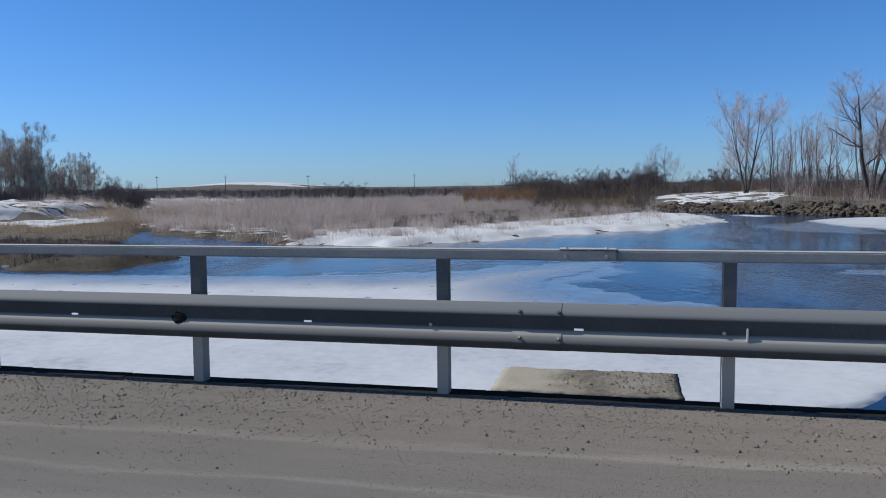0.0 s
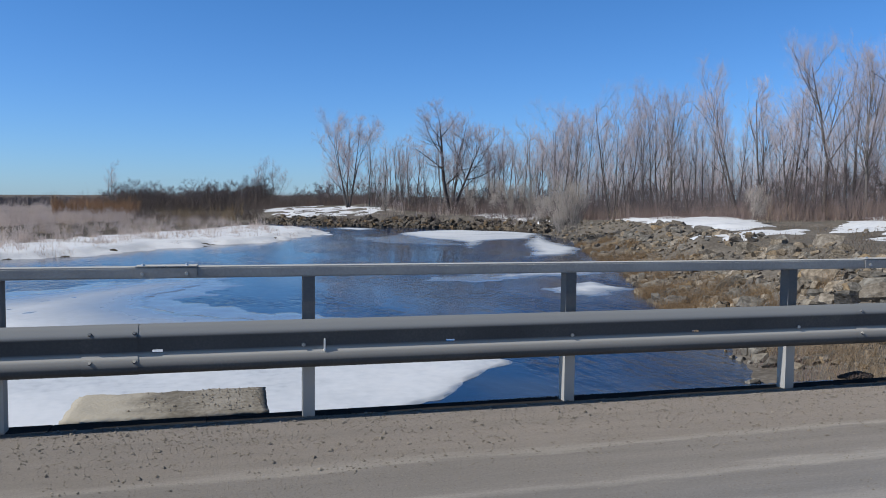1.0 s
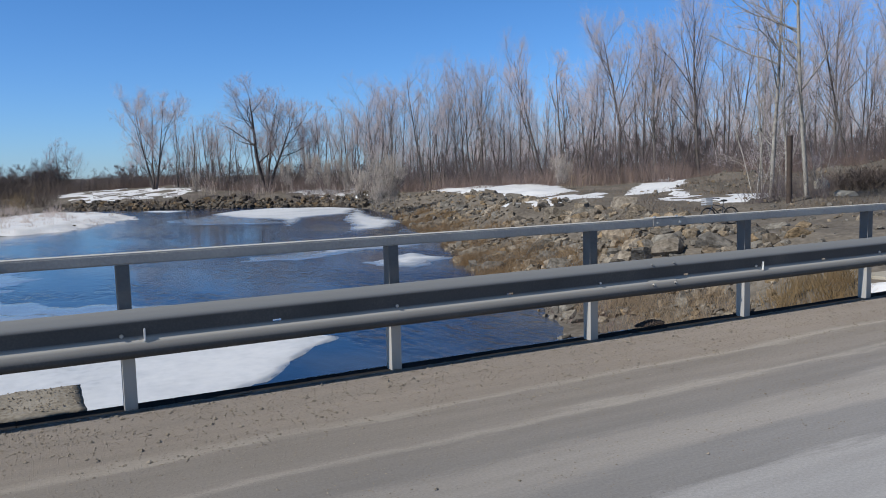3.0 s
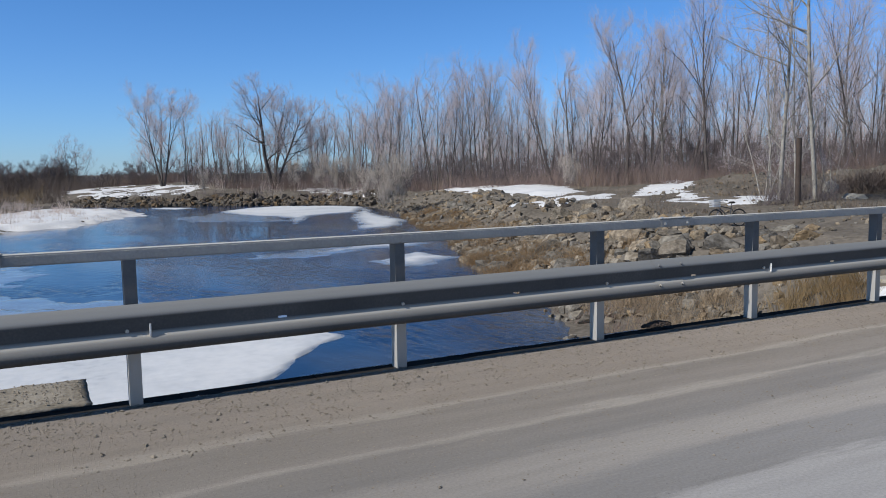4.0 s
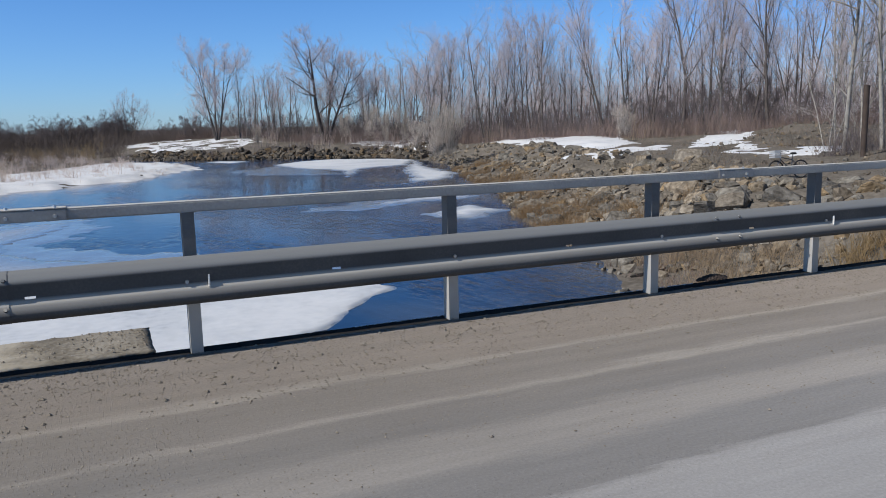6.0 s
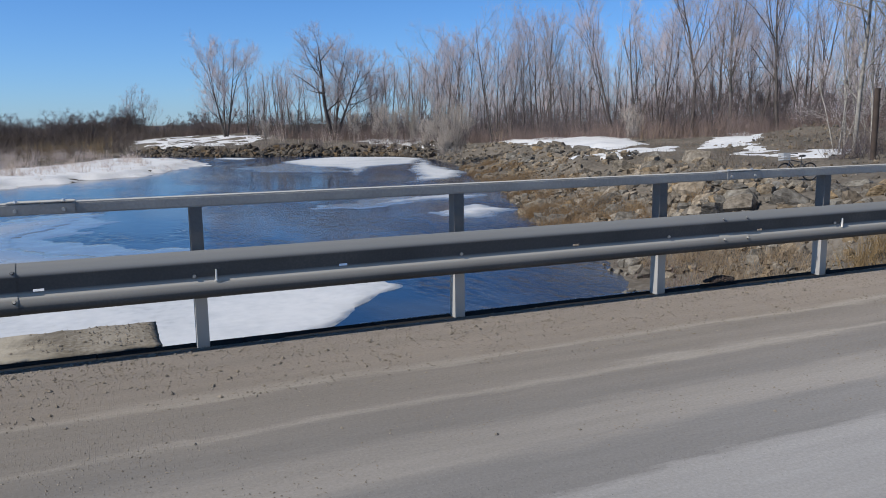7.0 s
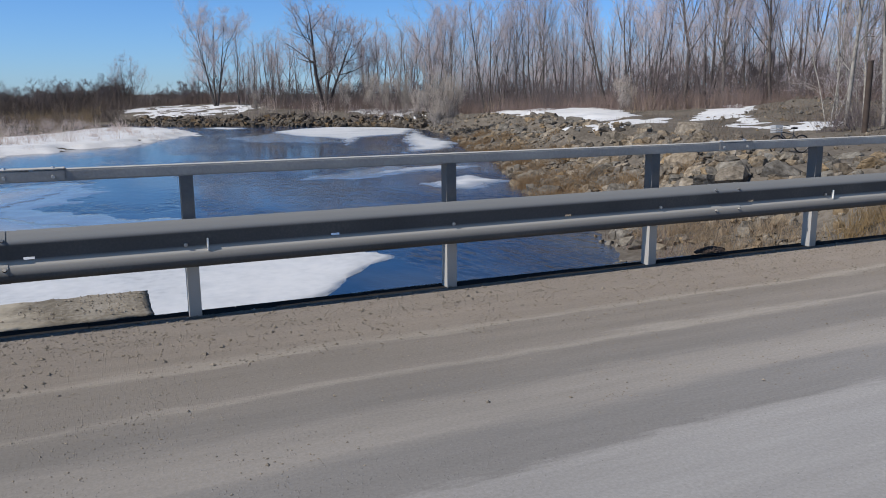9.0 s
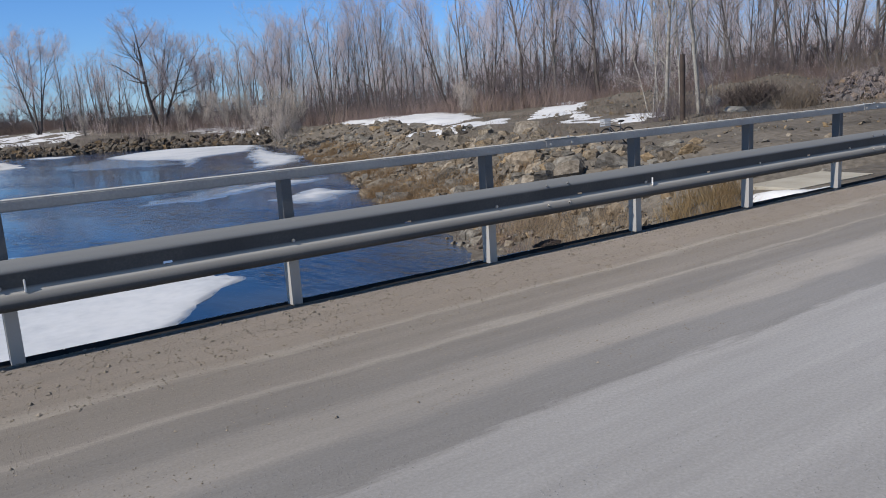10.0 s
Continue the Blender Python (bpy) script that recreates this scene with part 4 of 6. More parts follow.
for x, y, s in near_spots:
    o = hang("rock", rnd.choice(STONES), None, riprap)
    o.matrix_parent_inverse = Matrix.Translation((-20, -30, 1.5))
    o.matrix_basis = Matrix.Translation((x, y, height_at(x, y) - 0.04 * s)) @ Euler((rnd.uniform(-0.5, 0.5), rnd.uniform(-0.5, 0.5), rnd.uniform(0, 6.3))).to_matrix().to_4x4() @ Matrix.Diagonal((s * rnd.uniform(0.8, 1.5), s, s * rnd.uniform(0.7, 1.0), 1))
spots = []
for _ in range(3800):
    p, nrm = along(RIVER, 1, 12, rnd.uniform(0.9, 9.8))
    q = p + nrm * rnd.uniform(0.3, 8.5)
    if q.y < 20.5 and rnd.random() < 0.8:
        continue
    s = 0.14 + 0.6 * rnd.random() ** 2.0
    spots.append((q.x, q.y, s))
hs = land(np.array([s[0] for s in spots]), np.array([s[1] for s in spots]))
o = joined_stones("rubble", [(x, y, h + 0.04 * s, s, rnd.uniform(0, 6.3), rnd.uniform(-0.6, 0.6)) for (x, y, s), h in zip(spots, hs)], riprap, M_ROCK)
o.matrix_parent_inverse = Matrix.Translation((-20, -30, 1.5))
spots = []
for _ in range(2100):
    p, nrm = along(RIVER, 10, 15, rnd.uniform(0, 5))
    q = p + nrm * 6.5 * rnd.random() ** 1.4
    if wave(q.x, q.y, 13, 61) + 0.5 * wave(q.x, q.y, 5, 62) < -0.9:
        continue
    spots.append((q.x, q.y, 0.2 + 1.1 * rnd.random() ** 2.4))
hs = land(np.array([s[0] for s in spots]), np.array([s[1] for s in spots]))
litter = [(rnd.uniform(15, 34), rnd.uniform(9, 30)) for _ in range(900)] + [(rnd.uniform(9.5, 19), rnd.uniform(7.5, 19)) for _ in range(1700)]
litter = [(x, y, height_at(x, y), 0.06 + 0.34 * rnd.random() ** 3) for x, y in litter + [polar(rnd.uniform(42, 62), rnd.uniform(54, 68)) for _ in range(1100)] if wave(x, y, 7, 63) > -0.45 and not (x > 11.8 and y < 9.4)]
o = joined_stones("scattered_stones", [(x, y, h + 0.1 * s, s, rnd.uniform(0, 6.3), rnd.uniform(-0.6, 0.6)) for x, y, h, s in litter], None, M_ROCK)
tagged(o, "small stones scattered over the bank", "stones", kind="stuff")
far_rocks = joined_stones("far_riprap", [(x, y, h + 0.15 * s, s, rnd.uniform(0, 6.3), rnd.uniform(-0.6, 0.6)) for (x, y, s), h in zip(spots, hs)], None, M_WET_ROCK)
tagged(far_rocks, "dark riprap stones along the far bank", "riprap", kind="stuff")


# ---- grass, reeds and brush ----
def blades(name, xs, ys, tall, wide, lean, mat, label, category, twigs=0, parent=None, seed=1):
    """Thin upright stalks, each a narrow leaf; twigs: side shoots on each."""
    g = np.random.default_rng(seed)
    n = len(xs)
    zs = land(xs, ys)
    base = np.stack([xs, ys, zs - 0.03], -1)
    h = tall * g.uniform(0.55, 1.15, n)
    yaw, tip = g.uniform(0, 2 * np.pi, n), g.uniform(0, 2 * np.pi, n)
    off = np.stack([np.cos(tip) * lean * h * g.random(n), np.sin(tip) * lean * h * g.random(n), h], -1)
    side = np.stack([np.cos(yaw), np.sin(yaw), 0 * yaw], -1) * wide[:, None] * 0.5
    V = [np.stack([base - side, base + side, base + off], 1)]
    for _ in range(twigs):
        u = g.uniform(0.25, 0.85, n)[:, None]
        a = g.uniform(0, 2 * np.pi, n)
        root = base + off * u
        out = np.stack([np.cos(a) * 0.28 * h, np.sin(a) * 0.28 * h, h * g.uniform(0.2, 0.5, n)], -1) * g.uniform(0.4, 1, n)[:, None]
        V.append(np.stack([root - side * 0.55, root + side * 0.55, root + out], 1))
    v = np.concatenate(V).reshape(-1, 3)
    ob = hang(name, arrays(name, v, np.arange(len(v)).reshape(-1, 3)), mat, parent)
    return tagged(ob, label, category, kind="stuff")


g = np.random.default_rng(11)


def scatter(n, poly, keep=None):
    poly = np.array(poly, float)
    lo, hi = poly.min(axis=0), poly.max(axis=0)
    x, y = g.uniform(lo[0], hi[0], n), g.uniform(lo[1], hi[1], n)
    ok = outside(poly, x, y) < 0
    if keep is not None:
        ok &= keep(x, y)
    return x[ok], y[ok]


def fan(n, a0, a1, near, deep):
    """Points in a belt: bearing a0 to a1; near(az) gives its front, deep its depth."""
    az = g.uniform(a0, a1, n)
    d = near(az) + deep * g.random(n) ** 1.3
    return 1.15 + d * np.sin(np.radians(az)), 0.3 + d * np.cos(np.radians(az))


def grove_front(az):
    return np.interp(az, [4, 9, 11.5, 17, 24, 30, 40, 50, 60, 75], [184, 176, 152, 141, 122, 108, 92, 82, 76, 74])


def bare_of_snow(x, y):
    """Off the snow patches that lie behind the bank."""
    return np.min([outside(np.array(p[0], float), x, y) for p in PATCHES[2:7]], axis=0) > 0.3


def belt(name, n, a0, a1, near, deep, tall, wide, mat, label, category, twigs, seed, vary=0.35, size=20.0, gaps=-2.0, lean=0.35):
    x, y = fan(n, a0, a1, near if callable(near) else (lambda a: np.full_like(a, float(near))), deep)
    keep = ((outside(RIVER, x, y) > 2) | (outside(SPIT, x, y) < -1)) & bare_of_snow(x, y) & (wave(x, y, size, seed) + 0.4 * wave(x, y, size * 0.3, seed + 1) > gaps)
    x, y = x[keep], y[keep]
    h = tall * (1 + 1.3 * vary * wave(x, y, size * 0.8, seed + 2) + 0.5 * vary * wave(x, y, size * 0.25, seed + 3))
    return blades(name, x, y, h, np.full(len(x), wide), lean, mat, label, category, twigs, seed=seed)


def tussocks(name, cx, cy, tall, spread, per, wide, mat, label, category, twigs=1, seed=1, lean=0.9):
    """Clumps of stalks that lean outward from their middles; tall and spread are one value for each clump."""
    q = np.random.default_rng(seed)
    n = len(cx)
    k = np.repeat(np.arange(n), per)
    a, r = q.uniform(0, 2 * np.pi, n * per), np.sqrt(q.random(n * per))
    x, y = cx[k] + spread[k] * r * np.cos(a), cy[k] + spread[k] * r * np.sin(a)
    h = tall[k] * (1.05 - 0.55 * r ** 2) * q.uniform(0.6, 1.1, n * per)
    return blades(name, x, y, h, np.full(n * per, wide), lean, mat, label, category, twigs, seed=seed)


def clumps(n, poly, lo, hi, seed, keep=None):
    x, y = scatter(n, poly, keep)
    q = np.random.default_rng(seed)
    return x, y, q.uniform(lo, hi, len(x)) * (1 + 0.4 * wave(x, y, 13, seed)), q.uniform(0.35, 1.1, len(x))


def in_reeds(x, y):
    return wave(x, y, 13, 21) + 0.5 * wave(x, y, 5, 22) + 0.012 * (y - 95) + 0.9 * ((outside(SPIT, x, y) < -6) | (x < -14)) - 0.035 * (x + 12) > 0.3


x, y, h, r = clumps(2600, SPIT, 0.9, 2.2, 71, in_reeds)
tussocks("reeds", x, y, h, r, 26, 0.030, M_REED, "pinkish tan dry reed clumps on the snowy spit", "reeds", 3, 2)
x, y, h, r = clumps(700, SPIT, 0.8, 2.1, 72, lambda x, y: in_reeds(x, y) | (wave(x, y, 7, 26) > 0.35))
tussocks("reeds", x, y, h, r * 1.2, 26, 0.024, M_STRAW, "taller straw-coloured reed clumps in the snow", "reeds", 3, 73)
SPIT_TIP = [(-28, 70), (-17, 60), (-5, 75), (4, 84), (12, 103), (11, 116), (0, 116), (-14, 92), (-26, 78)]
x, y, h, r = clumps(900, SPIT_TIP, 0.6, 1.3, 76, lambda x, y: wave(x, y, 8, 27) + 0.5 * wave(x, y, 3, 28) > -0.05)
tussocks("reeds", x, y, h, r * 0.9, 20, 0.026, M_REED, "thin reed tufts poking through the spit snow", "reeds", 1, 77, 0.6)
FRONT = [(-60, 90), (-46, 73.5), (-36, 68), (-27, 61), (-17, 60), (-10, 66), (-4, 76), (-8, 87), (-20, 80), (-34, 84), (-52, 98)]
x, y, h, r = clumps(520, FRONT, 1.2, 2.1, 91, lambda x, y: wave(x, y, 10, 92) + 0.5 * wave(x, y, 4, 93) - 0.05 * (x + 26) > -0.05)
tussocks("reeds", x, y, h, r * 1.35, 80, 0.022, M_REED, "dense pinkish reed tussocks along the spit edge", "reeds", 3, 94, 0.8)
tussocks("reeds", x + 0.3, y - 0.5, h * 0.6, r * 1.5, 40, 0.022, M_FIELD, "brown leafy feet of the reed tussocks", "reeds", 2, 95, 1.0)
x, y = scatter(3500, SPIT, lambda x, y: (wave(x, y, 5, 26) > 0.2))
blades("reeds", x, y, 0.6 + 0.3 * wave(x, y, 9, 23), np.full(len(x), 0.03), 0.6, M_REED, "thin dry stubble poking through the snow", "reeds", 1, seed=22)
x, y = fan(2000, -33, -7, lambda a: np.interp(a, [-33, -28, -20, -7], [128, 104, 100, 150]), 120)
ok = wave(x, y, 22, 3) > -0.5
x, y = x[ok], y[ok]
tussocks("reed_bed", x, y, 1.9 + 1.0 * wave(x, y, 18, 4) + 0.5 * wave(x, y, 7, 5), 0.9 + 0.9 * g.random(len(x)), 26, 0.062, M_REED, "pinkish tan reed plain beyond the river", "reeds", 3, 3)
x, y = fan(420, -37, -29, lambda a: np.interp(a, [-38, -34, -29], [128, 112, 104]), 40)
ok = wave(x, y, 12, 65) > -0.2
x, y = x[ok], y[ok]
tussocks("reeds", x, y, 1.6 + 0.5 * wave(x, y, 9, 6), 0.6 + 0.8 * g.random(len(x)), 26, 0.04, M_STRAW, "tan reeds with snow between at the river side", "reeds", 3, 65)
belt("orange_brush", 3500, -11.5, -6.2, 176, 14, 3.6, 0.06, M_ORANGE_BRUSH, "orange brown bushes beyond the spit", "brush", 3, 51, 0.3, 12)
belt("far_thicket", 7000, -8.3, 2.6, 200, 50, 3.4, 0.07, M_BLUFF, "dark bare thicket on the far bluff", "brush", 5, 52, 0.3, 18, lean=1.4)
belt("bank_brush", 9000, -6.5, 7.5, lambda a: np.interp(a, [-6, 0, 1.5, 3, 7.5], [150, 150, 156, 182, 184]), 45, 1.8, 0.06, M_BLUFF, "dark low brush on the far bank", "brush", 3, 57, 0.5, 14, -0.6, 1.4)
belt("bank_brush", 2600, -5, 0.6, 150, 26, 1.9, 0.05, M_GRASS, "tan brown low brush on the far bank", "brush", 3, 58, 0.5, 14, 0.0, 1.0)
belt("bank_brush", 2600, 6, 21, lambda a: np.interp(a, [6, 10, 16, 21], [136, 134, 128, 122]), 9, 0.8, 0.04, M_DARK_TWIG, "dark low brush between the far bank stones", "brush", 3, 59, 0.6, 8, -0.1)
belt("ridge_grass", 12000, 43.5, 76, 52, 26, 0.4, 0.03, M_FIELD, "dry tan grass on the ridge before the grove", "grass", 1, 64, 0.4, 9, -0.5, 0.9)
belt("far_thicket", 6000, -50, -34.5, 190, 40, 2.6, 0.08, M_DARK_TWIG, "dark bare thicket above the snow bank", "brush", 4, 53, 0.5, 24)
belt("tan_brush", 1200, 9, 24, lambda a: grove_front(a) - 7, 7, 2.6, 0.035, M_REED, "pale tan shoots before the dark brush", "brush", 3, 54, 0.6, 9, 0.1)
belt("tan_brush", 900, 23, 46, lambda a: grove_front(a) - 5, 6, 2.3, 0.028, M_STRAW, "pale tan shoots before the grove", "brush", 3, 55, 0.6, 9, 0.25)
belt("twiggy_brush", 1500, 48.6, 54.0, 40.5, 6, 1.35, 0.016, M_DARK_TWIG, "dark twiggy brush round the birches", "brush", 4, 56, 0.6, 4, 0.0, 1.1)
x, y, h, r = clumps(1900, SHOAL, 0.2, 0.85, 74)
tussocks("sedge", x, y, h, r, 16, 0.03, M_RED_BRUSH, "low dark brown sedge on the muddy river shoal", "sedge", 1, 4)
x, y, h, r = clumps(2200, LEFT_SHOAL, 0.35, 0.9, 75, lambda x, y: outside(np.array(PATCHES[11][0], float), x, y) > 0.5)
tussocks("sedge", x, y, h * 1.2, r, 18, 0.035, M_STRAW, "olive brown sedge on a low river shoal", "sedge", 1, 5)
# right bank: tufts among the stones and along the waterline
BANK = [(13.8, 12), (15.9, 19), (18.5, 28), (22, 37), (27, 50), (36, 75), (44, 100), (50, 98), (40, 66), (30, 46), (25, 36), (21, 24), (19, 14)]
x, y, h, r = clumps(330, BANK, 0.3, 0.6, 31, lambda x, y: wave(x, y, 7, 31) + 0.5 * wave(x, y, 2.1, 32) > 0.3)
tussocks("bank_grass", x, y, h, r * 0.6, 40, 0.014, M_GRASS, "yellow dry grass tufts among the bank stones", "grass", 0, 6, 1.0)
shore = [along(RIVER, 3, 10, t) for t in g.uniform(0.2, 5.6, 620)]
off = 0.3 + 3.6 * g.random(620) ** 1.6
x, y = np.array([p.x + n.x * o for (p, n), o in zip(shore, off)]), np.array([p.y + n.y * o for (p, n), o in zip(shore, off)])
keep = wave(x, y, 7, 66) + 0.5 * wave(x, y, 2.5, 67) > -0.1
x, y = x[keep], y[keep]
tussocks("shore_grass", x, y, 0.85 + 0.3 * wave(x, y, 4, 68), 0.3 + 0.4 * g.random(len(x)), 60, 0.014, M_GOLD, "golden brown dry grass tufts along the waterline", "grass", 1, 28, 1.0)
x, y, h, r = clumps(130, [(14.6, 14), (15.4, 17.5), (16.2, 20.6), (17.6, 20.4), (18.8, 17.6), (18.4, 15), (16, 13.4)], 0.45, 0.8, 83)
tussocks("bank_grass", x, y, h * 1.1, r * 0.7, 55, 0.012, M_STRAW, "tall straw grass at the foot of the bank", "grass", 1, 84, 0.7)
x, y, h, r = clumps(40, [(14.4, 15), (15.2, 18), (16.0, 21), (16.8, 21), (15.8, 17.4), (15, 14.6)], 0.4, 0.7, 85)
tussocks("waterside_brush", x, y, h, r * 0.7, 40, 0.012, M_RED_BRUSH, "reddish brown twigs at the waterline", "brush", 2, 86, 1.0)
x, y = scatter(3600, [(8.6, 8.6), (9.6, 11.2), (11.2, 13.2), (12.2, 12.0), (11.4, 9.6), (10.0, 8.4)], lambda x, y: wave(x, y, 1.6, 34) > 0.1)
blades("bank_grass", x, y, 0.55 + 0.2 * wave(x, y, 3, 35), np.full(len(x), 0.014), 0.6, M_REED, "tall straw-coloured grass below the bridge end", "grass", 1, seed=7)
x, y = scatter(5200, [(10.6, 7.0), (11.0, 9.2), (12.4, 10.2), (13.8, 9.8), (13.4, 8.6), (12.2, 7.6)], lambda x, y: wave(x, y, 1.7, 38) > -0.5)
blades("bank_grass", x, y, 0.6 + 0.2 * wave(x, y, 3, 35), np.full(len(x), 0.014), 0.9, M_GRASS, "rusty brown grass tufts below the road", "grass", 1, seed=27)
x, y = fan(42000, 20, 75, lambda a: np.full_like(a, 38.0), 75)
keep = (outside(RIVER, x, y) > 7) & (wave(x, y, 14, 36) + 0.5 * wave(x, y, 5, 37) > -0.05) & bare_of_snow(x, y)
x, y = x[keep], y[keep]
blades("field_grass", x, y, np.full(len(x), 0.32), np.full(len(x), 0.03), 1.1, M_FIELD, "short dry grass on the bank field", "grass", 0, seed=8)
# red willow shoots before the trees
x, y = fan(26000, 5, 76, grove_front, 14)
keep = outside(RIVER, x, y) > 3
x, y = x[keep], y[keep]
blades("willow_brush", x, y, 2.1 + 0.8 * wave(x, y, 15, 41) + 0.8 * wave(x, y, 6, 44), np.full(len(x), 0.024), 0.8, M_RED_BRUSH, "reddish brown willow shoots along the grove", "brush", 3, seed=9)
x, y = fan(9000, 7, 78, lambda a: grove_front(a) + 6, 34)
keep = outside(RIVER, x, y) > 3
x, y = x[keep], y[keep]
blades("undergrowth", x, y, 3.8 + 1.1 * wave(x, y, 18, 42) + 0.9 * wave(x, y, 7, 45), np.full(len(x), 0.045), 0.9, M_DARK_TWIG, "dark bare undergrowth between the trees", "brush", 4, seed=10)
# woods behind the grove
for n_, lo, hi, tall, wide, mat, look_, twigs, seed in ((4200, 25, 80, 9.0, 0.10, M_DUSK_TWIG, "grey brown haze of bare woods behind the grove", 6, 15), (4200, 24, 80, 13.5, 0.05, M_TWIG, "pale haze of thin twigs behind the grove", 9, 16)):
    x, y = fan(n_, lo, hi, lambda a: grove_front(a) + 55, 60)
    blades("back_woods", x, y, tall * (1 + 0.24 * wave(x, y, 40, 48) + 0.16 * wave(x, y, 11, 49)), np.full(len(x), wide), 0.35, mat, look_, "woods", twigs, seed=seed)
# far belt of woods on the horizon
az = g.uniform(-50, 10, 24000)
d = g.uniform(290, 620, len(az))
x, y = 1.15 + d * np.sin(np.radians(az)), 0.3 + d * np.cos(np.radians(az))
blades("far_woods", x, y, 2.5 + 1.0 * wave(x, y, 90, 43) + 0.9 * wave(x, y, 23, 47), np.full(len(x), 0.35), 0.9, M_FARWOOD, "dark belt of far woods on the horizon", "woods", 3, seed=12)


# ---- bare trees ----
def tubes(segs, sides):
    """Open tapered tubes for arrays of feet, tips and their radii, as vertices and quads."""
    a, b, r0, r1 = segs
    w = b - a
    w /= np.linalg.norm(w, axis=1, keepdims=True) + 1e-9
    ref = np.where(np.abs(w[:, 2:3]) > 0.9, np.array([[1.0, 0, 0]]), np.array([[0, 0, 1.0]]))
    u = np.cross(w, ref)
    u /= np.linalg.norm(u, axis=1, keepdims=True)
    v = np.cross(w, u)
    ang = np.arange(sides) * 2 * np.pi / sides
    ring = np.cos(ang)[None, :, None] * u[:, None, :] + np.sin(ang)[None, :, None] * v[:, None, :]
    V = np.concatenate([a[:, None, :] + ring * r0[:, None, None], b[:, None, :] + ring * r1[:, None, None]], 1)
    n = len(a)
    i = np.arange(sides)
    quad = np.stack([i, (i + 1) % sides, (i + 1) % sides + sides, i + sides], -1)
    F = quad[None] + (np.arange(n) * 2 * sides)[:, None, None]
    return V.reshape(-1, 3), F.reshape(-1, 4)


def grow(start, way, length, pieces, pull, jitter, g):
    """Branches that bend upward by pull as they go: their nodes, one row of points a branch."""
    n = len(start)
    out = [start]
    d = way / np.linalg.norm(way, axis=1, keepdims=True)
    for _ in range(pieces):
        d = d + np.array((0, 0, pull / pieces)) + g.normal(0, jitter, (n, 3))
        d /= np.linalg.norm(d, axis=1, keepdims=True)
        out.append(out[-1] + d * (length / pieces)[:, None])
    return np.stack(out, 1)


def offshoots(nodes, per, first, last, angle, g):
    """Places along each branch and ways off it: parent's number, share of its length, point, way."""
    n, k, _ = nodes.shape
    who = np.repeat(np.arange(n), per)
    u = np.clip(np.tile((np.arange(per) + 0.5) / per, n) + g.uniform(-0.5, 0.5, n * per) / per, 0, 1) * (last - first) + first
    at = np.minimum(u * (k - 1), k - 1.001)
    i, f = at.astype(int), (at % 1.0)[:, None]
    a, b = nodes[who, i], nodes[who, i + 1]
    tan = (b - a) / (np.linalg.norm(b - a, axis=1, keepdims=True) + 1e-9)
    ref = g.normal(0, 1, (len(who), 3))
    side = np.cross(tan, ref)
    side /= np.linalg.norm(side, axis=1, keepdims=True) + 1e-9
    w = np.radians(g.uniform(*angle, len(who)))[:, None]
    return who, u, a + (b - a) * f, tan * np.cos(w) + side * np.sin(w)


def pipe(nodes, r0, r1, sides):
    """Tapered tubes along rows of nodes; r0, r1: one radius a row at its foot and tip."""
    n, k, _ = nodes.shape
    u = np.linspace(0, 1, k)
    r = r0[:, None] * (1 - u) + r1[:, None] * u
    return tubes((nodes[:, :-1].reshape(-1, 3), nodes[:, 1:].reshape(-1, 3), r[:, :-1].ravel(), r[:, 1:].ravel()), sides)


def slivers(root, tip, wide, g):
    """Single thin leaves of wood from root to tip."""
    side = np.cross(tip - root, g.normal(0, 1, root.shape))
    side *= (wide / 2 / (np.linalg.norm(side, axis=1) + 1e-9))[:, None]
    return np.stack([root - side, root + side, tip], 1).reshape(-1, 3)


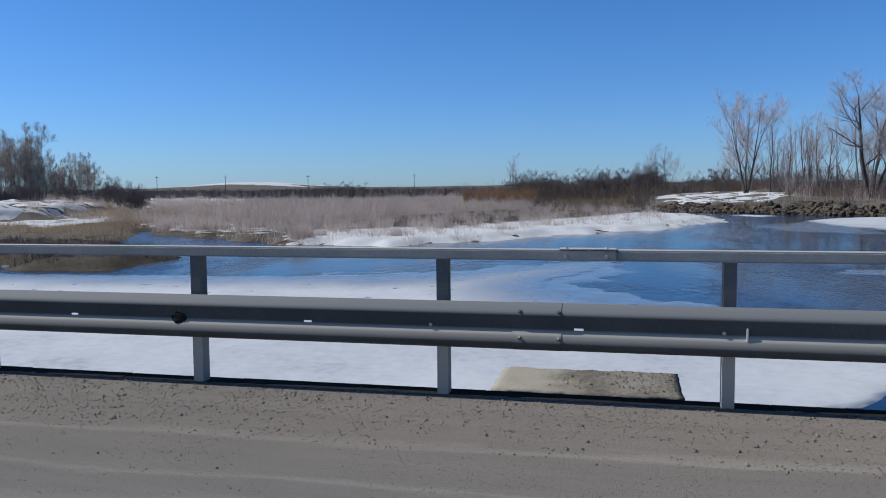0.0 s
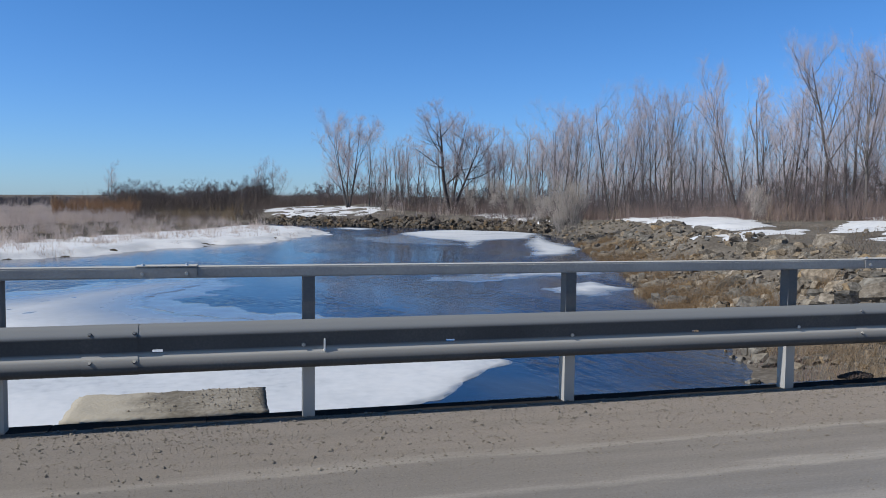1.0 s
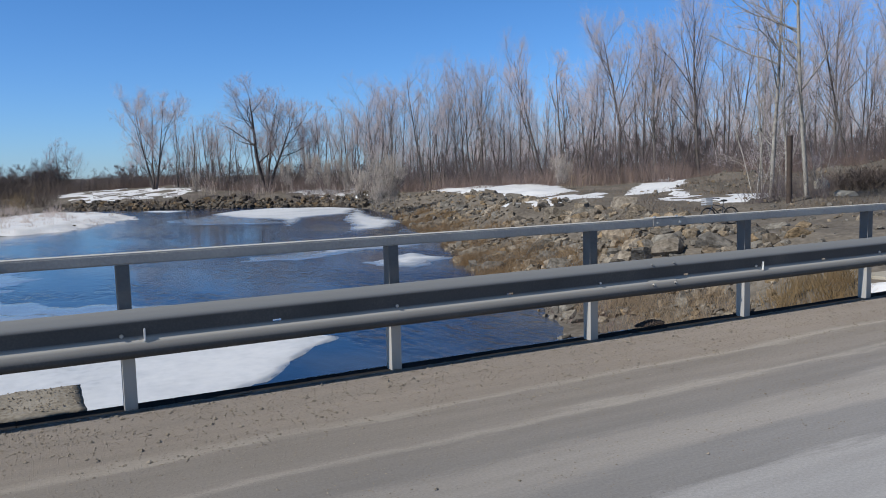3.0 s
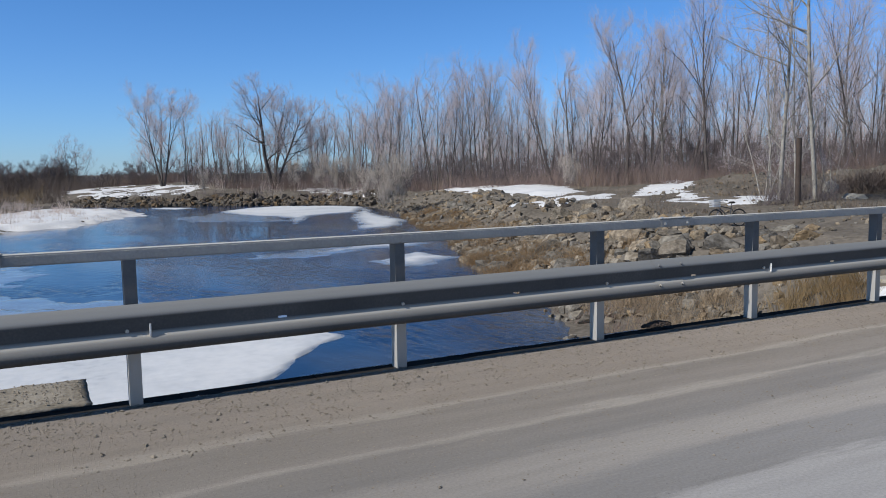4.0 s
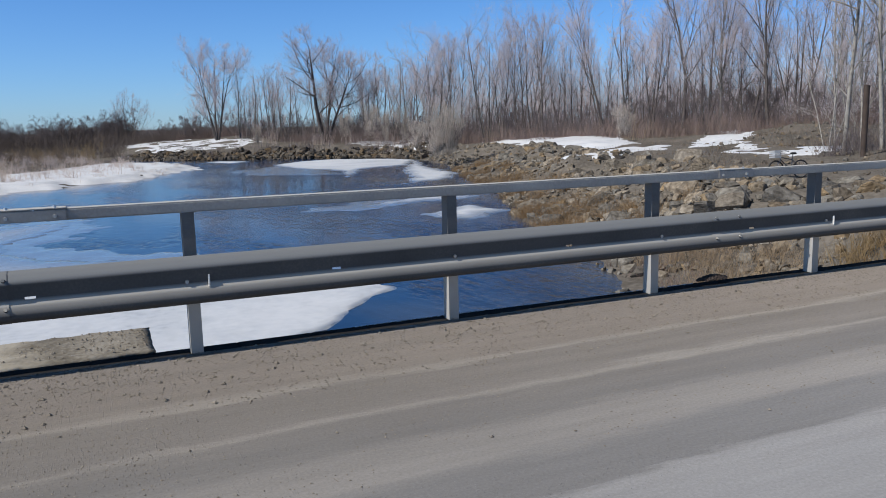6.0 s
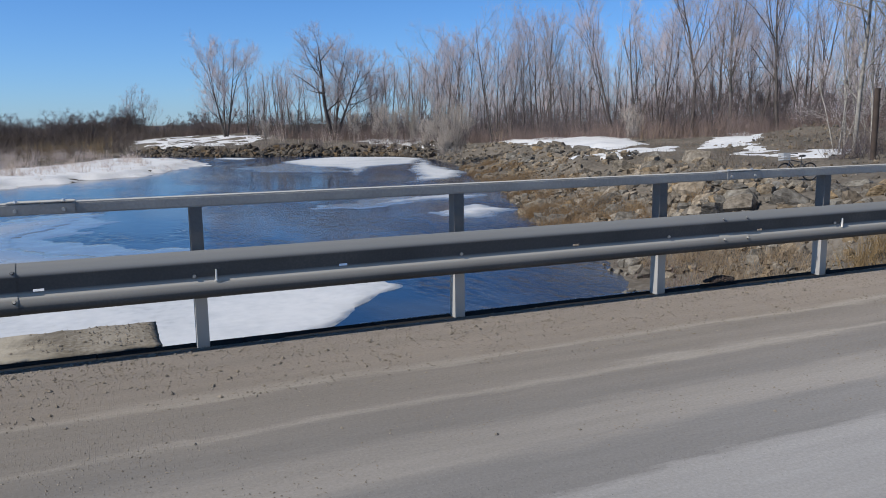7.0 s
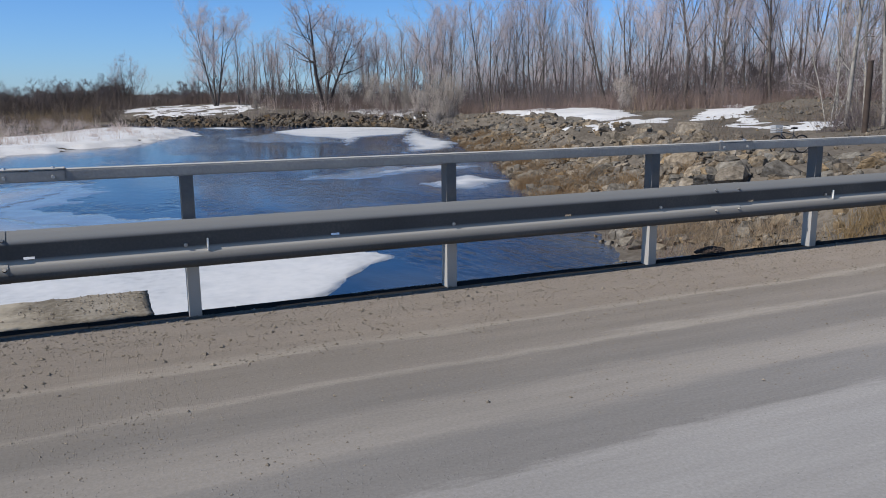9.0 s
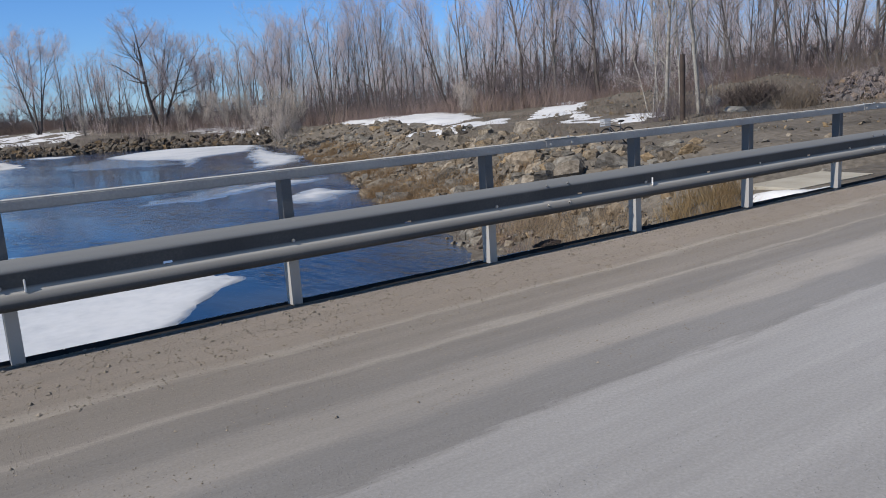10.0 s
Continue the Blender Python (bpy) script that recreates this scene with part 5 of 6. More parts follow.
def bare_tree(name, seed, tall, label, bark, twig, stems=1, spread=0.1, bend=0.03, low=0.25, limbs=20, limb=0.24, angle=(25, 45), pull=0.45, round_top=0.5, branches=7, subs=5, twigs=6,
              twig_len=0.8, twig_wide=0.011, girth=0.011, crook=0.10, lean=0.0, up=0.25, stout=0.016):
    """A leafless tree: stems, limbs, branches, shoots and twigs, each level growing off the one before.
    limb: a limb's length as a share of the height; round_top: how much shorter the topmost limbs are."""
    g = np.random.default_rng(seed)
    ang = 2 * np.pi * (np.arange(stems) + 0.6 * g.random(stems)) / stems
    foot = 0.02 * tall * (stems > 1)
    start = np.stack([foot * np.cos(ang), foot * np.sin(ang), np.full(stems, -0.3)], -1)
    way = np.stack([spread * np.cos(ang) + lean, spread * np.sin(ang), np.ones(stems)], -1)
    size = tall * np.where(np.arange(stems) == 0, 0.97, g.uniform(0.75, 0.97, stems))
    trunk = grow(start, way, size, 10, 0.25, bend, g)
    stretch_z = 0.93 * tall / trunk[..., 2].max()
    rt = girth * tall * np.where(np.arange(stems) == 0, 1.0, g.uniform(0.6, 0.9, stems)) / stems ** 0.35
    top = empty(name, label=label, category="tree", group="bare trees along the river")
    for s in range(stems):
        v, f = pipe(trunk[s:s + 1], rt[s:s + 1], rt[s:s + 1] * 0.16, 7)
        hang("trunk" if stems == 1 else "stem", arrays("trunk", v * (1, 1, stretch_z), f), bark, top, smooth=True)
    per = max(3, int(limbs / stems))
    who, u, at, d = offshoots(trunk, per, low, 0.99, angle, g)
    d[:, 2] = np.abs(d[:, 2])
    share = (u - low) / (1 - low)
    long_ = tall * limb * (1 - round_top * share ** 1.5) * (0.55 + 0.45 * np.minimum(1, share / 0.25)) * g.uniform(0.65, 1.2, len(u))
    one = grow(at, d, long_, 5, pull, crook, g)
    r1 = np.maximum(0.012, np.minimum(0.5 * rt[who] * (1 - 0.8 * u), stout * long_))
    who2, u2, at2, d2 = offshoots(one, branches, 0.15, 1.0, (22, 58), g)
    long2 = long_[who2] * 0.5 * (1 - 0.45 * u2) * g.uniform(0.6, 1.25, len(u2))
    two = grow(at2, d2 + np.array((0, 0, up)), long2, 2, 0.3 * pull, crook, g)
    r2 = np.maximum(0.008, 0.5 * r1[who2] * (1 - 0.5 * u2))
    va, fa = pipe(one, r1, np.maximum(0.008, 0.3 * r1), 4)
    vb, fb = pipe(two, r2, np.full(len(r2), 0.005), 3)
    for v, f in ((va, fa), (vb, fb)):
        tagged(hang("crown_wood", arrays("crown_wood", v * (1, 1, stretch_z), f), bark, top, smooth=True), kind="stuff")
    who3, u3, at3, d3 = offshoots(two, subs, 0.15, 1.0, (20, 62), g)
    d3 = d3 + np.array((0, 0, up))
    d3 /= np.linalg.norm(d3, axis=1, keepdims=True)
    long3 = np.maximum(0.35, long2[who3] * 0.7 * g.uniform(0.5, 1.2, len(u3)))
    end3 = at3 + d3 * long3[:, None]
    who4 = np.repeat(np.arange(len(at3)), twigs)
    f4 = g.uniform(0.2, 1.0, len(who4))[:, None]
    at4 = at3[who4] * (1 - f4) + end3[who4] * f4
    d4 = 0.7 * d3[who4] + g.normal(0, 0.42, (len(who4), 3)) + np.array((0, 0, up))
    d4 *= (twig_len * g.uniform(0.35, 1.2, len(who4)) / np.linalg.norm(d4, axis=1))[:, None]
    t = np.concatenate([slivers(at3, end3, np.full(len(at3), twig_wide * 1.7), g), slivers(at4, at4 + d4, np.full(len(at4), twig_wide), g)])
    tagged(hang("crown", arrays("crown", t * (1, 1, stretch_z), np.arange(len(t)).reshape(-1, 3)), twig, top), kind="stuff")
    return top


POPLAR = "tall bare grey poplar with upright branches"
TALLER = 1.06
protos = {
    "poplar_a": bare_tree("poplar_tree", 1, 17, POPLAR, M_BARK, M_TWIG, limbs=24, limb=0.42, low=0.24, angle=(26, 50), pull=0.55, bend=0.035, subs=5, twigs=8, twig_len=1.35, branches=7, twig_wide=0.01, round_top=0.4, girth=0.0135),
    "poplar_b": bare_tree("poplar_tree", 2, 17, POPLAR, M_DARK_BARK, M_TWIG, stems=2, spread=0.12, limbs=28, limb=0.36, low=0.26, angle=(24, 52), pull=0.5, bend=0.04, subs=5, twigs=8, twig_len=1.35, branches=6, twig_wide=0.01, round_top=0.4, girth=0.0135),
    "poplar_c": bare_tree("poplar_tree", 3, 17, "bare grey poplar clump with a rounded fan of branches", M_DARK_BARK, M_TWIG, stems=4, spread=0.24, limbs=32, limb=0.36, low=0.26, angle=(22, 54), pull=0.5, bend=0.04, branches=6, twigs=8, girth=0.015, twig_len=1.35, round_top=0.3, twig_wide=0.01),
    "poplar_d": bare_tree("poplar_tree", 4, 17, "bare dark poplar with crooked antler-like limbs", M_DARK_BARK, M_TWIG, limbs=12, limb=0.5, low=0.3, angle=(30, 52), pull=0.5, bend=0.08, crook=0.16, lean=0.08, girth=0.014, branches=10, subs=6, twigs=7, twig_len=1.3, twig_wide=0.01),
    "poplar_e": bare_tree("poplar_tree", 21, 17, "bare poplar pair leaning to one side", M_DARK_BARK, M_TWIG, stems=2, spread=0.06, limbs=24, limb=0.36, low=0.4, angle=(20, 48), lean=-0.36, bend=0.045, girth=0.014, twigs=8, twig_len=1.35, twig_wide=0.01),
    "willow": bare_tree("willow_tree", 5, 15.6, "wide bare willow with dark spreading stems", M_DARK_BARK, M_TWIG, stems=3, spread=0.34, limbs=30, limb=0.44, low=0.3, angle=(26, 58), pull=0.45, bend=0.045, crook=0.16, girth=0.036, branches=9, subs=7, twigs=11, twig_wide=0.012, twig_len=1.1, round_top=0.45, stout=0.028),
    "willow_b": bare_tree("willow_tree", 6, 15.6, "bare willow forking low into several stems", M_DARK_BARK, M_TWIG, stems=5, spread=0.27, limbs=34, limb=0.46, low=0.16, angle=(26, 54), pull=0.5, bend=0.03, girth=0.024, branches=8, subs=6, twigs=9, twig_wide=0.019, round_top=0.35, twig_len=1.3, stout=0.022),
    "slim": bare_tree("slim_tree", 7, 11, "slim grey bare tree at the wood edge", M_BARK, M_TWIG, stems=2, spread=0.14, limbs=14, limb=0.4, low=0.22, angle=(24, 52), bend=0.06, crook=0.14, branches=5, subs=4, twig_wide=0.012, girth=0.016, twig_len=1.1, twigs=6, stout=0.02),
    "thicket": bare_tree("thicket_tree", 8, 8, "low dark bare thicket tree", M_DARK_BARK, M_DARK_TWIG, stems=3, spread=0.55, limbs=20, limb=0.5, low=0.15, angle=(40, 84), pull=0.12, bend=0.10, crook=0.26, branches=6, subs=4, twigs=7, twig_len=0.75, twig_wide=0.032, girth=0.032, up=0.0, round_top=0.2, stout=0.026),
    "feather": bare_tree("thicket_tree", 11, 14, "tall feathery brown thicket tree", M_DARK_BARK, M_BROWN_TWIG, stems=4, spread=0.24, limbs=26, limb=0.32, low=0.06, angle=(18, 45), bend=0.04, branches=6, subs=5, twigs=9, twig_len=0.9, twig_wide=0.024, girth=0.010, round_top=0.45),
    "back_a": bare_tree("poplar_tree", 51, 17, "slender bare poplar deep in the grove", M_DARK_BARK, M_TWIG, limbs=16, limb=0.36, low=0.3, angle=(22, 46), pull=0.5, bend=0.035, branches=5, subs=4, twigs=6, twig_len=1.4, twig_wide=0.016, girth=0.012, round_top=0.35),
    "back_b": bare_tree("poplar_tree", 52, 17, "slender bare poplar pair deep in the grove", M_DARK_BARK, M_TWIG, stems=2, spread=0.12, limbs=18, limb=0.32, low=0.3, angle=(22, 48), pull=0.5, bend=0.04, branches=5, subs=4, twigs=6, twig_len=1.4, twig_wide=0.016, girth=0.012, round_top=0.35),
    "shrub": bare_tree("bare_shrub", 31, 4.6, "dense bare brown shrub at the foot of the trees", M_DARK_BARK, M_DARK_TWIG, stems=5, spread=0.55, limbs=16, limb=0.48, low=0.1, angle=(20, 55), bend=0.08, crook=0.16, branches=4, subs=4, twigs=4, twig_len=0.7, twig_wide=0.026, girth=0.010, up=0.2),
    "pale": bare_tree("birch_tree", 9, 18, "pale-barked bare birch near the dirt track", M_PALE_BARK, M_TWIG, limbs=28, limb=0.22, low=0.14, angle=(38, 68), pull=0.45, bend=0.03, crook=0.12, branches=7, subs=5, twigs=5, twig_len=0.6, twig_wide=0.006, girth=0.0072, up=0.1),
    "pale_b": bare_tree("birch_tree", 10, 13, "pale-barked bare birch forking from the base", M_PALE_BARK, M_TWIG, stems=3, spread=0.34, limbs=28, limb=0.28, low=0.10, angle=(30, 65), pull=0.3, bend=0.05, crook=0.15, branches=7, subs=5, twigs=5, twig_len=0.6, twig_wide=0.006, girth=0.0105, up=0.05),
}
used = set()


def plant(kind, az, d, scale, turn=None, squash=1.0):
    x, y = polar(az, d)
    m = Matrix.Translation((x, y, height_at(x, y))) @ Matrix.Rotation(rnd.uniform(0, 6.3) if turn is None else turn, 4, "Z") @ Matrix.Diagonal((scale * squash, scale * squash, scale * TALLER, 1))
    top = protos[kind]
    if kind in used:
        return copy_thing(top, m)
    used.add(kind)
    top.matrix_basis = m
    return top


# the ones that stand out: bearing, distance, kind, size, width, turn
for az, d, kind, scale, squash, *turn in (
        (7.95, 164, "willow_b", 1.03, 1.0), (11.4, 168, "slim", 1.15, 1.0), (15.4, 150, "willow", 1.06, 1.18), (18.3, 152, "willow_b", 0.66, 0.8), (12.8, 160, "slim", 0.85, 1.0), (19.4, 148, "slim", 0.98, 1.0),
        (20.6, 140, "slim", 1.05, 0.9), (21.3, 142, "slim", 1.0, 0.9), (23.2, 126, "poplar_c", 0.94, 1.05), (22.3, 130, "poplar_b", 0.84, 1.0), (24.4, 128, "poplar_a", 0.86, 1.0),
        (26.9, 118, "poplar_c", 0.98, 0.95), (27.9, 119, "poplar_b", 1.0, 0.9), (29.0, 122, "poplar_a", 1.0, 0.9), (30.0, 118, "poplar_c", 1.0, 0.9), (30.9, 117, "poplar_a", 1.0, 0.9),
        (35.4, 110, "poplar_e", 1.04, 0.9, -0.6), (32.2, 120, "poplar_b", 0.75, 0.9), (36.8, 118, "slim", 1.2, 1.0), (38.4, 101, "poplar_b", 0.98, 1.0), (40.5, 98, "poplar_d", 1.02, 1.0, 0.6),
        (41.9, 98, "poplar_c", 0.98, 0.9), (43.0, 96, "poplar_a", 1.0, 1.0), (44.6, 96, "poplar_b", 0.98, 1.0), (46.0, 95, "poplar_d", 0.98, 0.9), (47.6, 96, "poplar_c", 1.0, 0.9),
        (54.3, 88, "poplar_a", 1.0, 1.0), (55.4, 86, "poplar_b", 1.0, 1.0), (57.0, 84, "poplar_d", 1.0, 0.8), (58.8, 84, "poplar_b", 1.0, 1.0), (61.0, 80, "poplar_c", 1.0, 1.0), (63.2, 82, "poplar_a", 1.0, 1.0), (65.5, 80, "poplar_b", 1.0, 1.0), (69, 80, "poplar_c", 1.0, 1.0),
        (50.5, 45, "pale", 0.98, 0.9), (49.6, 47, "pale_b", 0.62, 0.9), (52.7, 43.5, "pale", 1.02, 1.0), (51.2, 46, "pale_b", 0.85, 0.8), (50.0, 47, "pale", 0.72, 0.8), (51.5, 44.5, "pale", 0.62, 0.8), (53.6, 47, "pale_b", 0.8, 0.7)):
    plant(kind, az, d, scale, turn[0] if turn else None, squash)
# rows behind
for k in range(104):
    az = 21.5 + 51 * ((k * 0.618) % 1.0)
    plant(rnd.choice(("back_a", "back_b")), az, float(grove_front(az)) + rnd.uniform(8, 50), rnd.uniform(0.74, 1.0), squash=rnd.uniform(0.8, 1.05))
for _ in range(34):
    az = rnd.uniform(6.5, 24)
    plant(rnd.choice(("slim", "slim", "thicket", "slim")), az, float(grove_front(az)) + rnd.uniform(4, 40), rnd.uniform(0.5, 0.78))
for k in range(13):
    plant("slim", 9.5 + 12.5 * ((k * 0.618) % 1.0), rnd.uniform(152, 172), rnd.uniform(0.75, 1.1))
# shrubs at the foot of the grove
for k in range(100):
    az = 6.0 + 70.0 * ((k * 0.618) % 1.0) + rnd.uniform(-0.3, 0.3)
    plant("shrub", az, float(grove_front(az)) + rnd.uniform(1, 16), rnd.uniform(0.6, 1.0) * (1.2 if 40 < az < 48 else 1.0))
# far wood beyond the spit, and the thicket on the other side
for k in range(80):
    plant("thicket", -7.8 + 10.2 * ((k * 0.618) % 1.0) + rnd.uniform(-0.2, 0.2), rnd.uniform(212, 240), rnd.choice((0.85, 1.0, 1.1, 1.25)) * rnd.uniform(0.92, 1.05), squash=rnd.uniform(1.0, 1.35))
for az, d, sc in ((-8.0, 222, 0.8), (1.6, 226, 0.8), (2.2, 224, 0.86), (2.8, 226, 0.8)):
    plant("slim", az, d, sc)
for _ in range(12):
    plant("thicket", rnd.uniform(3.8, 7.0), rnd.uniform(185, 220), rnd.uniform(0.5, 0.75))
for k in range(26):
    plant("feather", -47 + 7.2 * ((k * 0.618) % 1.0), rnd.uniform(196, 222), rnd.uniform(0.85, 1.15))
for k in range(16):
    plant("feather", -40.4 + 3.8 * ((k * 0.618) % 1.0), rnd.uniform(190, 216), rnd.uniform(0.5, 0.75))
for _ in range(12):
    plant("thicket", rnd.uniform(-41, -34.8), rnd.uniform(176, 190), rnd.uniform(0.75, 1.0))
for _ in range(18):
    plant("thicket", rnd.uniform(-37.0, -33.6), rnd.uniform(156, 172), rnd.uniform(0.55, 0.8))
for _ in range(11):
    plant("thicket", rnd.uniform(-22.4, -18.6), rnd.uniform(300, 330), rnd.uniform(0.7, 0.95), squash=1.4)

# pale bushes at the bend and before the grove
protos["pale_bush"] = bare_tree("pale_bush", 41, 5.2, "pale brown leafless bush at the river bend", M_BARK, M_BROWN_TWIG, stems=7, spread=0.34, limbs=30, limb=0.42, low=0.12, angle=(16, 40), bend=0.05, branches=5, subs=5, twigs=5, twig_len=0.8, twig_wide=0.015, girth=0.006, round_top=0.5)
for az, d, sc in ((23.7, 89, 1.5), (23.0, 93, 0.95), (24.5, 91, 0.9), (36.3, 86, 0.6), (36.9, 88, 0.45), (18.6, 134, 1.0), (19.6, 130, 0.85), (20.9, 124, 1.0), (21.9, 114, 0.8), (16.8, 138, 0.8), (10.6, 142, 0.6)):
    bush = plant("pale_bush", az, d, 0.85 * sc, squash=0.85)
    tagged(bush, category="bush", group="pale bushes")


# ---- things on the right bank ----
px, py = polar(51.62, 39.9)
pz = height_at(px, py)
bm = bmesh.new()
rod(bm, (px, py, pz - 0.4), (px, py, 2.86), 0.125, 0.12, 20)
tagged(part("steel_post", bm, M_RUST, smooth=False), "rusty brown steel post standing in the bank", "post")


def bicycle(at, turn):
    top = empty("bicycle", label="dark parked bicycle with a pale front basket", category="bicycle")

    def ring(name, cx, r, tube, mat, parent):
        bm = bmesh.new()
        n, k = 28, 6
        vs = [[bm.verts.new((cx + (r + tube * math.cos(b)) * math.cos(a), tube * math.sin(b), 0.34 + (r + tube * math.cos(b)) * math.sin(a)))
               for b in (2 * math.pi * j / k for j in range(k))] for a in (2 * math.pi * i / n for i in range(n))]
        for i in range(n):
            for j in range(k):
                bm.faces.new((vs[i][j], vs[(i + 1) % n][j], vs[(i + 1) % n][(j + 1) % k], vs[i][(j + 1) % k]))
        return part(name, bm, mat, parent, smooth=True)

    for cx in (-0.52, 0.52):
        wheel = ring("wheel", cx, 0.30, 0.012, M_CHROME, top)
        ring("tyre", cx, 0.322, 0.030, M_RUBBER, wheel)
        bm = bmesh.new()
        for i in range(14):
            a = 2 * math.pi * i / 14
            rod(bm, (cx, 0.02 * (-1) ** i, 0.34), (cx + 0.3 * math.cos(a), 0, 0.34 + 0.3 * math.sin(a)), 0.003, sides=4)
        rod(bm, (cx, -0.05, 0.34), (cx, 0.05, 0.34), 0.025, sides=8)
        part("spokes", bm, M_CHROME, wheel)
    bm = bmesh.new()
    for a, b, r in (((0.12, 0, 0.30), (0.18, 0, 0.78), 0.018), ((0.12, 0, 0.30), (-0.34, 0, 0.72), 0.02), ((0.17, 0, 0.70), (-0.35, 0, 0.80), 0.018),
                    ((0.12, 0.04, 0.30), (0.52, 0.04, 0.34), 0.011), ((0.17, 0.03, 0.68), (0.52, 0.04, 0.34), 0.010), ((0.12, -0.04, 0.30), (0.52, -0.04, 0.34), 0.011), ((0.17, -0.03, 0.68), (0.52, -0.04, 0.34), 0.010)):
        rod(bm, a, b, r)
    part("frame", bm, M_FRAME, top)
    bm = bmesh.new()
    for y in (-0.05, 0.05):
        rod(bm, (-0.36, y * 0.6, 0.68), (-0.52, y, 0.34), 0.012)
    rod(bm, (-0.34, 0, 0.66), (-0.32, 0, 0.98), 0.016)
    part("fork", bm, M_CHROME, top)
    bm = bmesh.new()
    rod(bm, (-0.32, -0.28, 1.02), (-0.32, 0.28, 1.02), 0.013)
    rod(bm, (-0.32, 0.28, 1.02), (-0.18, 0.30, 1.0), 0.017)
    rod(bm, (-0.32, -0.28, 1.02), (-0.18, -0.30, 1.0), 0.017)
    part("handlebar", bm, M_RUBBER, top)
    bm = bmesh.new()
    bmesh.ops.create_uvsphere(bm, u_segments=12, v_segments=8, radius=0.1, matrix=Matrix.Translation((0.22, 0, 0.93)) @ Matrix.Diagonal((1.5, 0.8, 0.45, 1)))
    rod(bm, (0.18, 0, 0.76), (0.2, 0, 0.92), 0.013)
    part("saddle", bm, M_RUBBER, top, smooth=True)
    bm = bmesh.new()
    for z in (0.78, 0.86, 0.94, 1.0):
        for x0, x1, y0, y1 in ((-0.68, -0.4, -0.17, -0.16), (-0.68, -0.4, 0.16, 0.17), (-0.68, -0.67, -0.16, 0.16), (-0.41, -0.4, -0.16, 0.16)):
            box(bm, x0, x1, y0, y1, z, z + 0.055)
    box(bm, -0.67, -0.41, -0.16, 0.16, 0.77, 0.785)
    part("basket", bm, M_BASKET, top, "pale wire basket")
    bm = bmesh.new()
    rod(bm, (0.14, 0.03, 0.3), (0.2, 0.2, 0.0), 0.009)
    part("kickstand", bm, M_CHROME, top)
    top.matrix_basis = Matrix.Translation(at) @ Matrix.Rotation(turn, 4, "Z") @ Matrix.Rotation(radians(-5), 4, "X")
    return top


bx, by = polar(47.3, 32.5)
bicycle((bx, by, height_at(bx, by) + 0.02), radians(-12))

# heap of dark branches with a pale broken stone
x, y = polar(55.8, 55)
a, r = g.uniform(0, 2 * np.pi, 1000), 1.8 * np.sqrt(g.random(1000))
o = blades("brushwood_heap", x + 1.3 * r * np.cos(a), y + r * np.sin(a), 1.6 - 0.45 * r, np.full(1000, 0.06), 2.2, M_BLUFF, "dark heap of cut branches on the bank", "branch heap", 2, seed=21)
for az, d, s, z in ((53.6, 51, 1.25, 0.45), (55.0, 49, 1.2, 0.0)):
    x, y = polar(az, d)
    me = stone_mesh("pale_boulder", rnd, 26, 0.8)
    o = hang("pale_boulder", me, M_CONCRETE)
    o.matrix_basis = Matrix.Translation((x, y, height_at(x, y) + z)) @ Matrix.Diagonal((s * 1.3, s, s * 0.7, 1))
    tagged(o, "pale grey broken boulder beside the branch heap", "boulder")
for az, d, s in ((58.4, 48, 1.1), (59.4, 50, 1.2), (61.6, 62, 1.7), (63.0, 60, 1.9)):
    x, y = polar(az, d)
    a, r = g.uniform(0, 2 * np.pi, 220), 0.7 * s * np.sqrt(g.random(220))
    o = blades("dry_shrub", x + r * np.cos(a), y + r * np.sin(a), np.full(220, 1.1 * s), np.full(220, 0.03), 1.0, M_FIELD, "brownish pink dry shrub on the bank", "shrub", 3, seed=int(az * 10))
    o["kind"] = "thing"

# heap of rubble and branches farther along the bank
x, y = polar(62.6, 56)
spots = []
for _ in range(420):
    a, u = rnd.uniform(0, 6.3), rnd.random() ** 0.6
    qx, qy = x + 5.0 * u * math.cos(a), y + 3.0 * u * math.sin(a)
    spots.append((qx, qy, height_at(qx, qy) + 1.3 * (1 - u) * rnd.uniform(0.5, 1.0), 0.25 + 0.7 * rnd.random() ** 2, rnd.uniform(0, 6.3), rnd.uniform(-0.6, 0.6)))
tagged(joined_stones("rubble_heap", spots, None, M_PINK_ROCK), "heap of pinkish grey rubble on the bank", "rubble", kind="stuff")
a, u = g.uniform(0, 2 * np.pi, 420), np.sqrt(g.random(420))
blades("heap_branches", x + 4.6 * u * np.cos(a), y + 2.8 * u * np.sin(a), np.full(420, 1.9), np.full(420, 0.035), 1.8, M_DUSK_TWIG, "bare branches sticking out of the rubble heap", "branches", 2, seed=81)

# concrete apron at the bridge end
bm = bmesh.new()
box(bm, 13.7, 16.2, 7.75, 8.85, -0.6, -0.36, 0.03)
tagged(part("concrete_apron", bm, M_CONCRETE), "pale concrete slab on the bank by the road", "slab")

# power poles on the plain
for k, az in enumerate((-15.1, -22.7, -28.4, -32.9)):
    x, y = polar(az, 400)
    z = height_at(x, y)
    top = empty("power_pole", (x, y, z), label="thin wooden power pole on the plain", category="power pole", group="power poles")
    bm = bmesh.new()
    rod(bm, (0, 0, -0.5), (0, 0, 10.5 - 0.6 * (k % 2)), 0.16, 0.11, 8)
    part("pole", bm, M_RUST, top)
    bm = bmesh.new()
    box(bm, -0.9, 0.9, -0.06, 0.06, 9.2, 9.35)
    part("crossarm", bm, M_RUST, top)

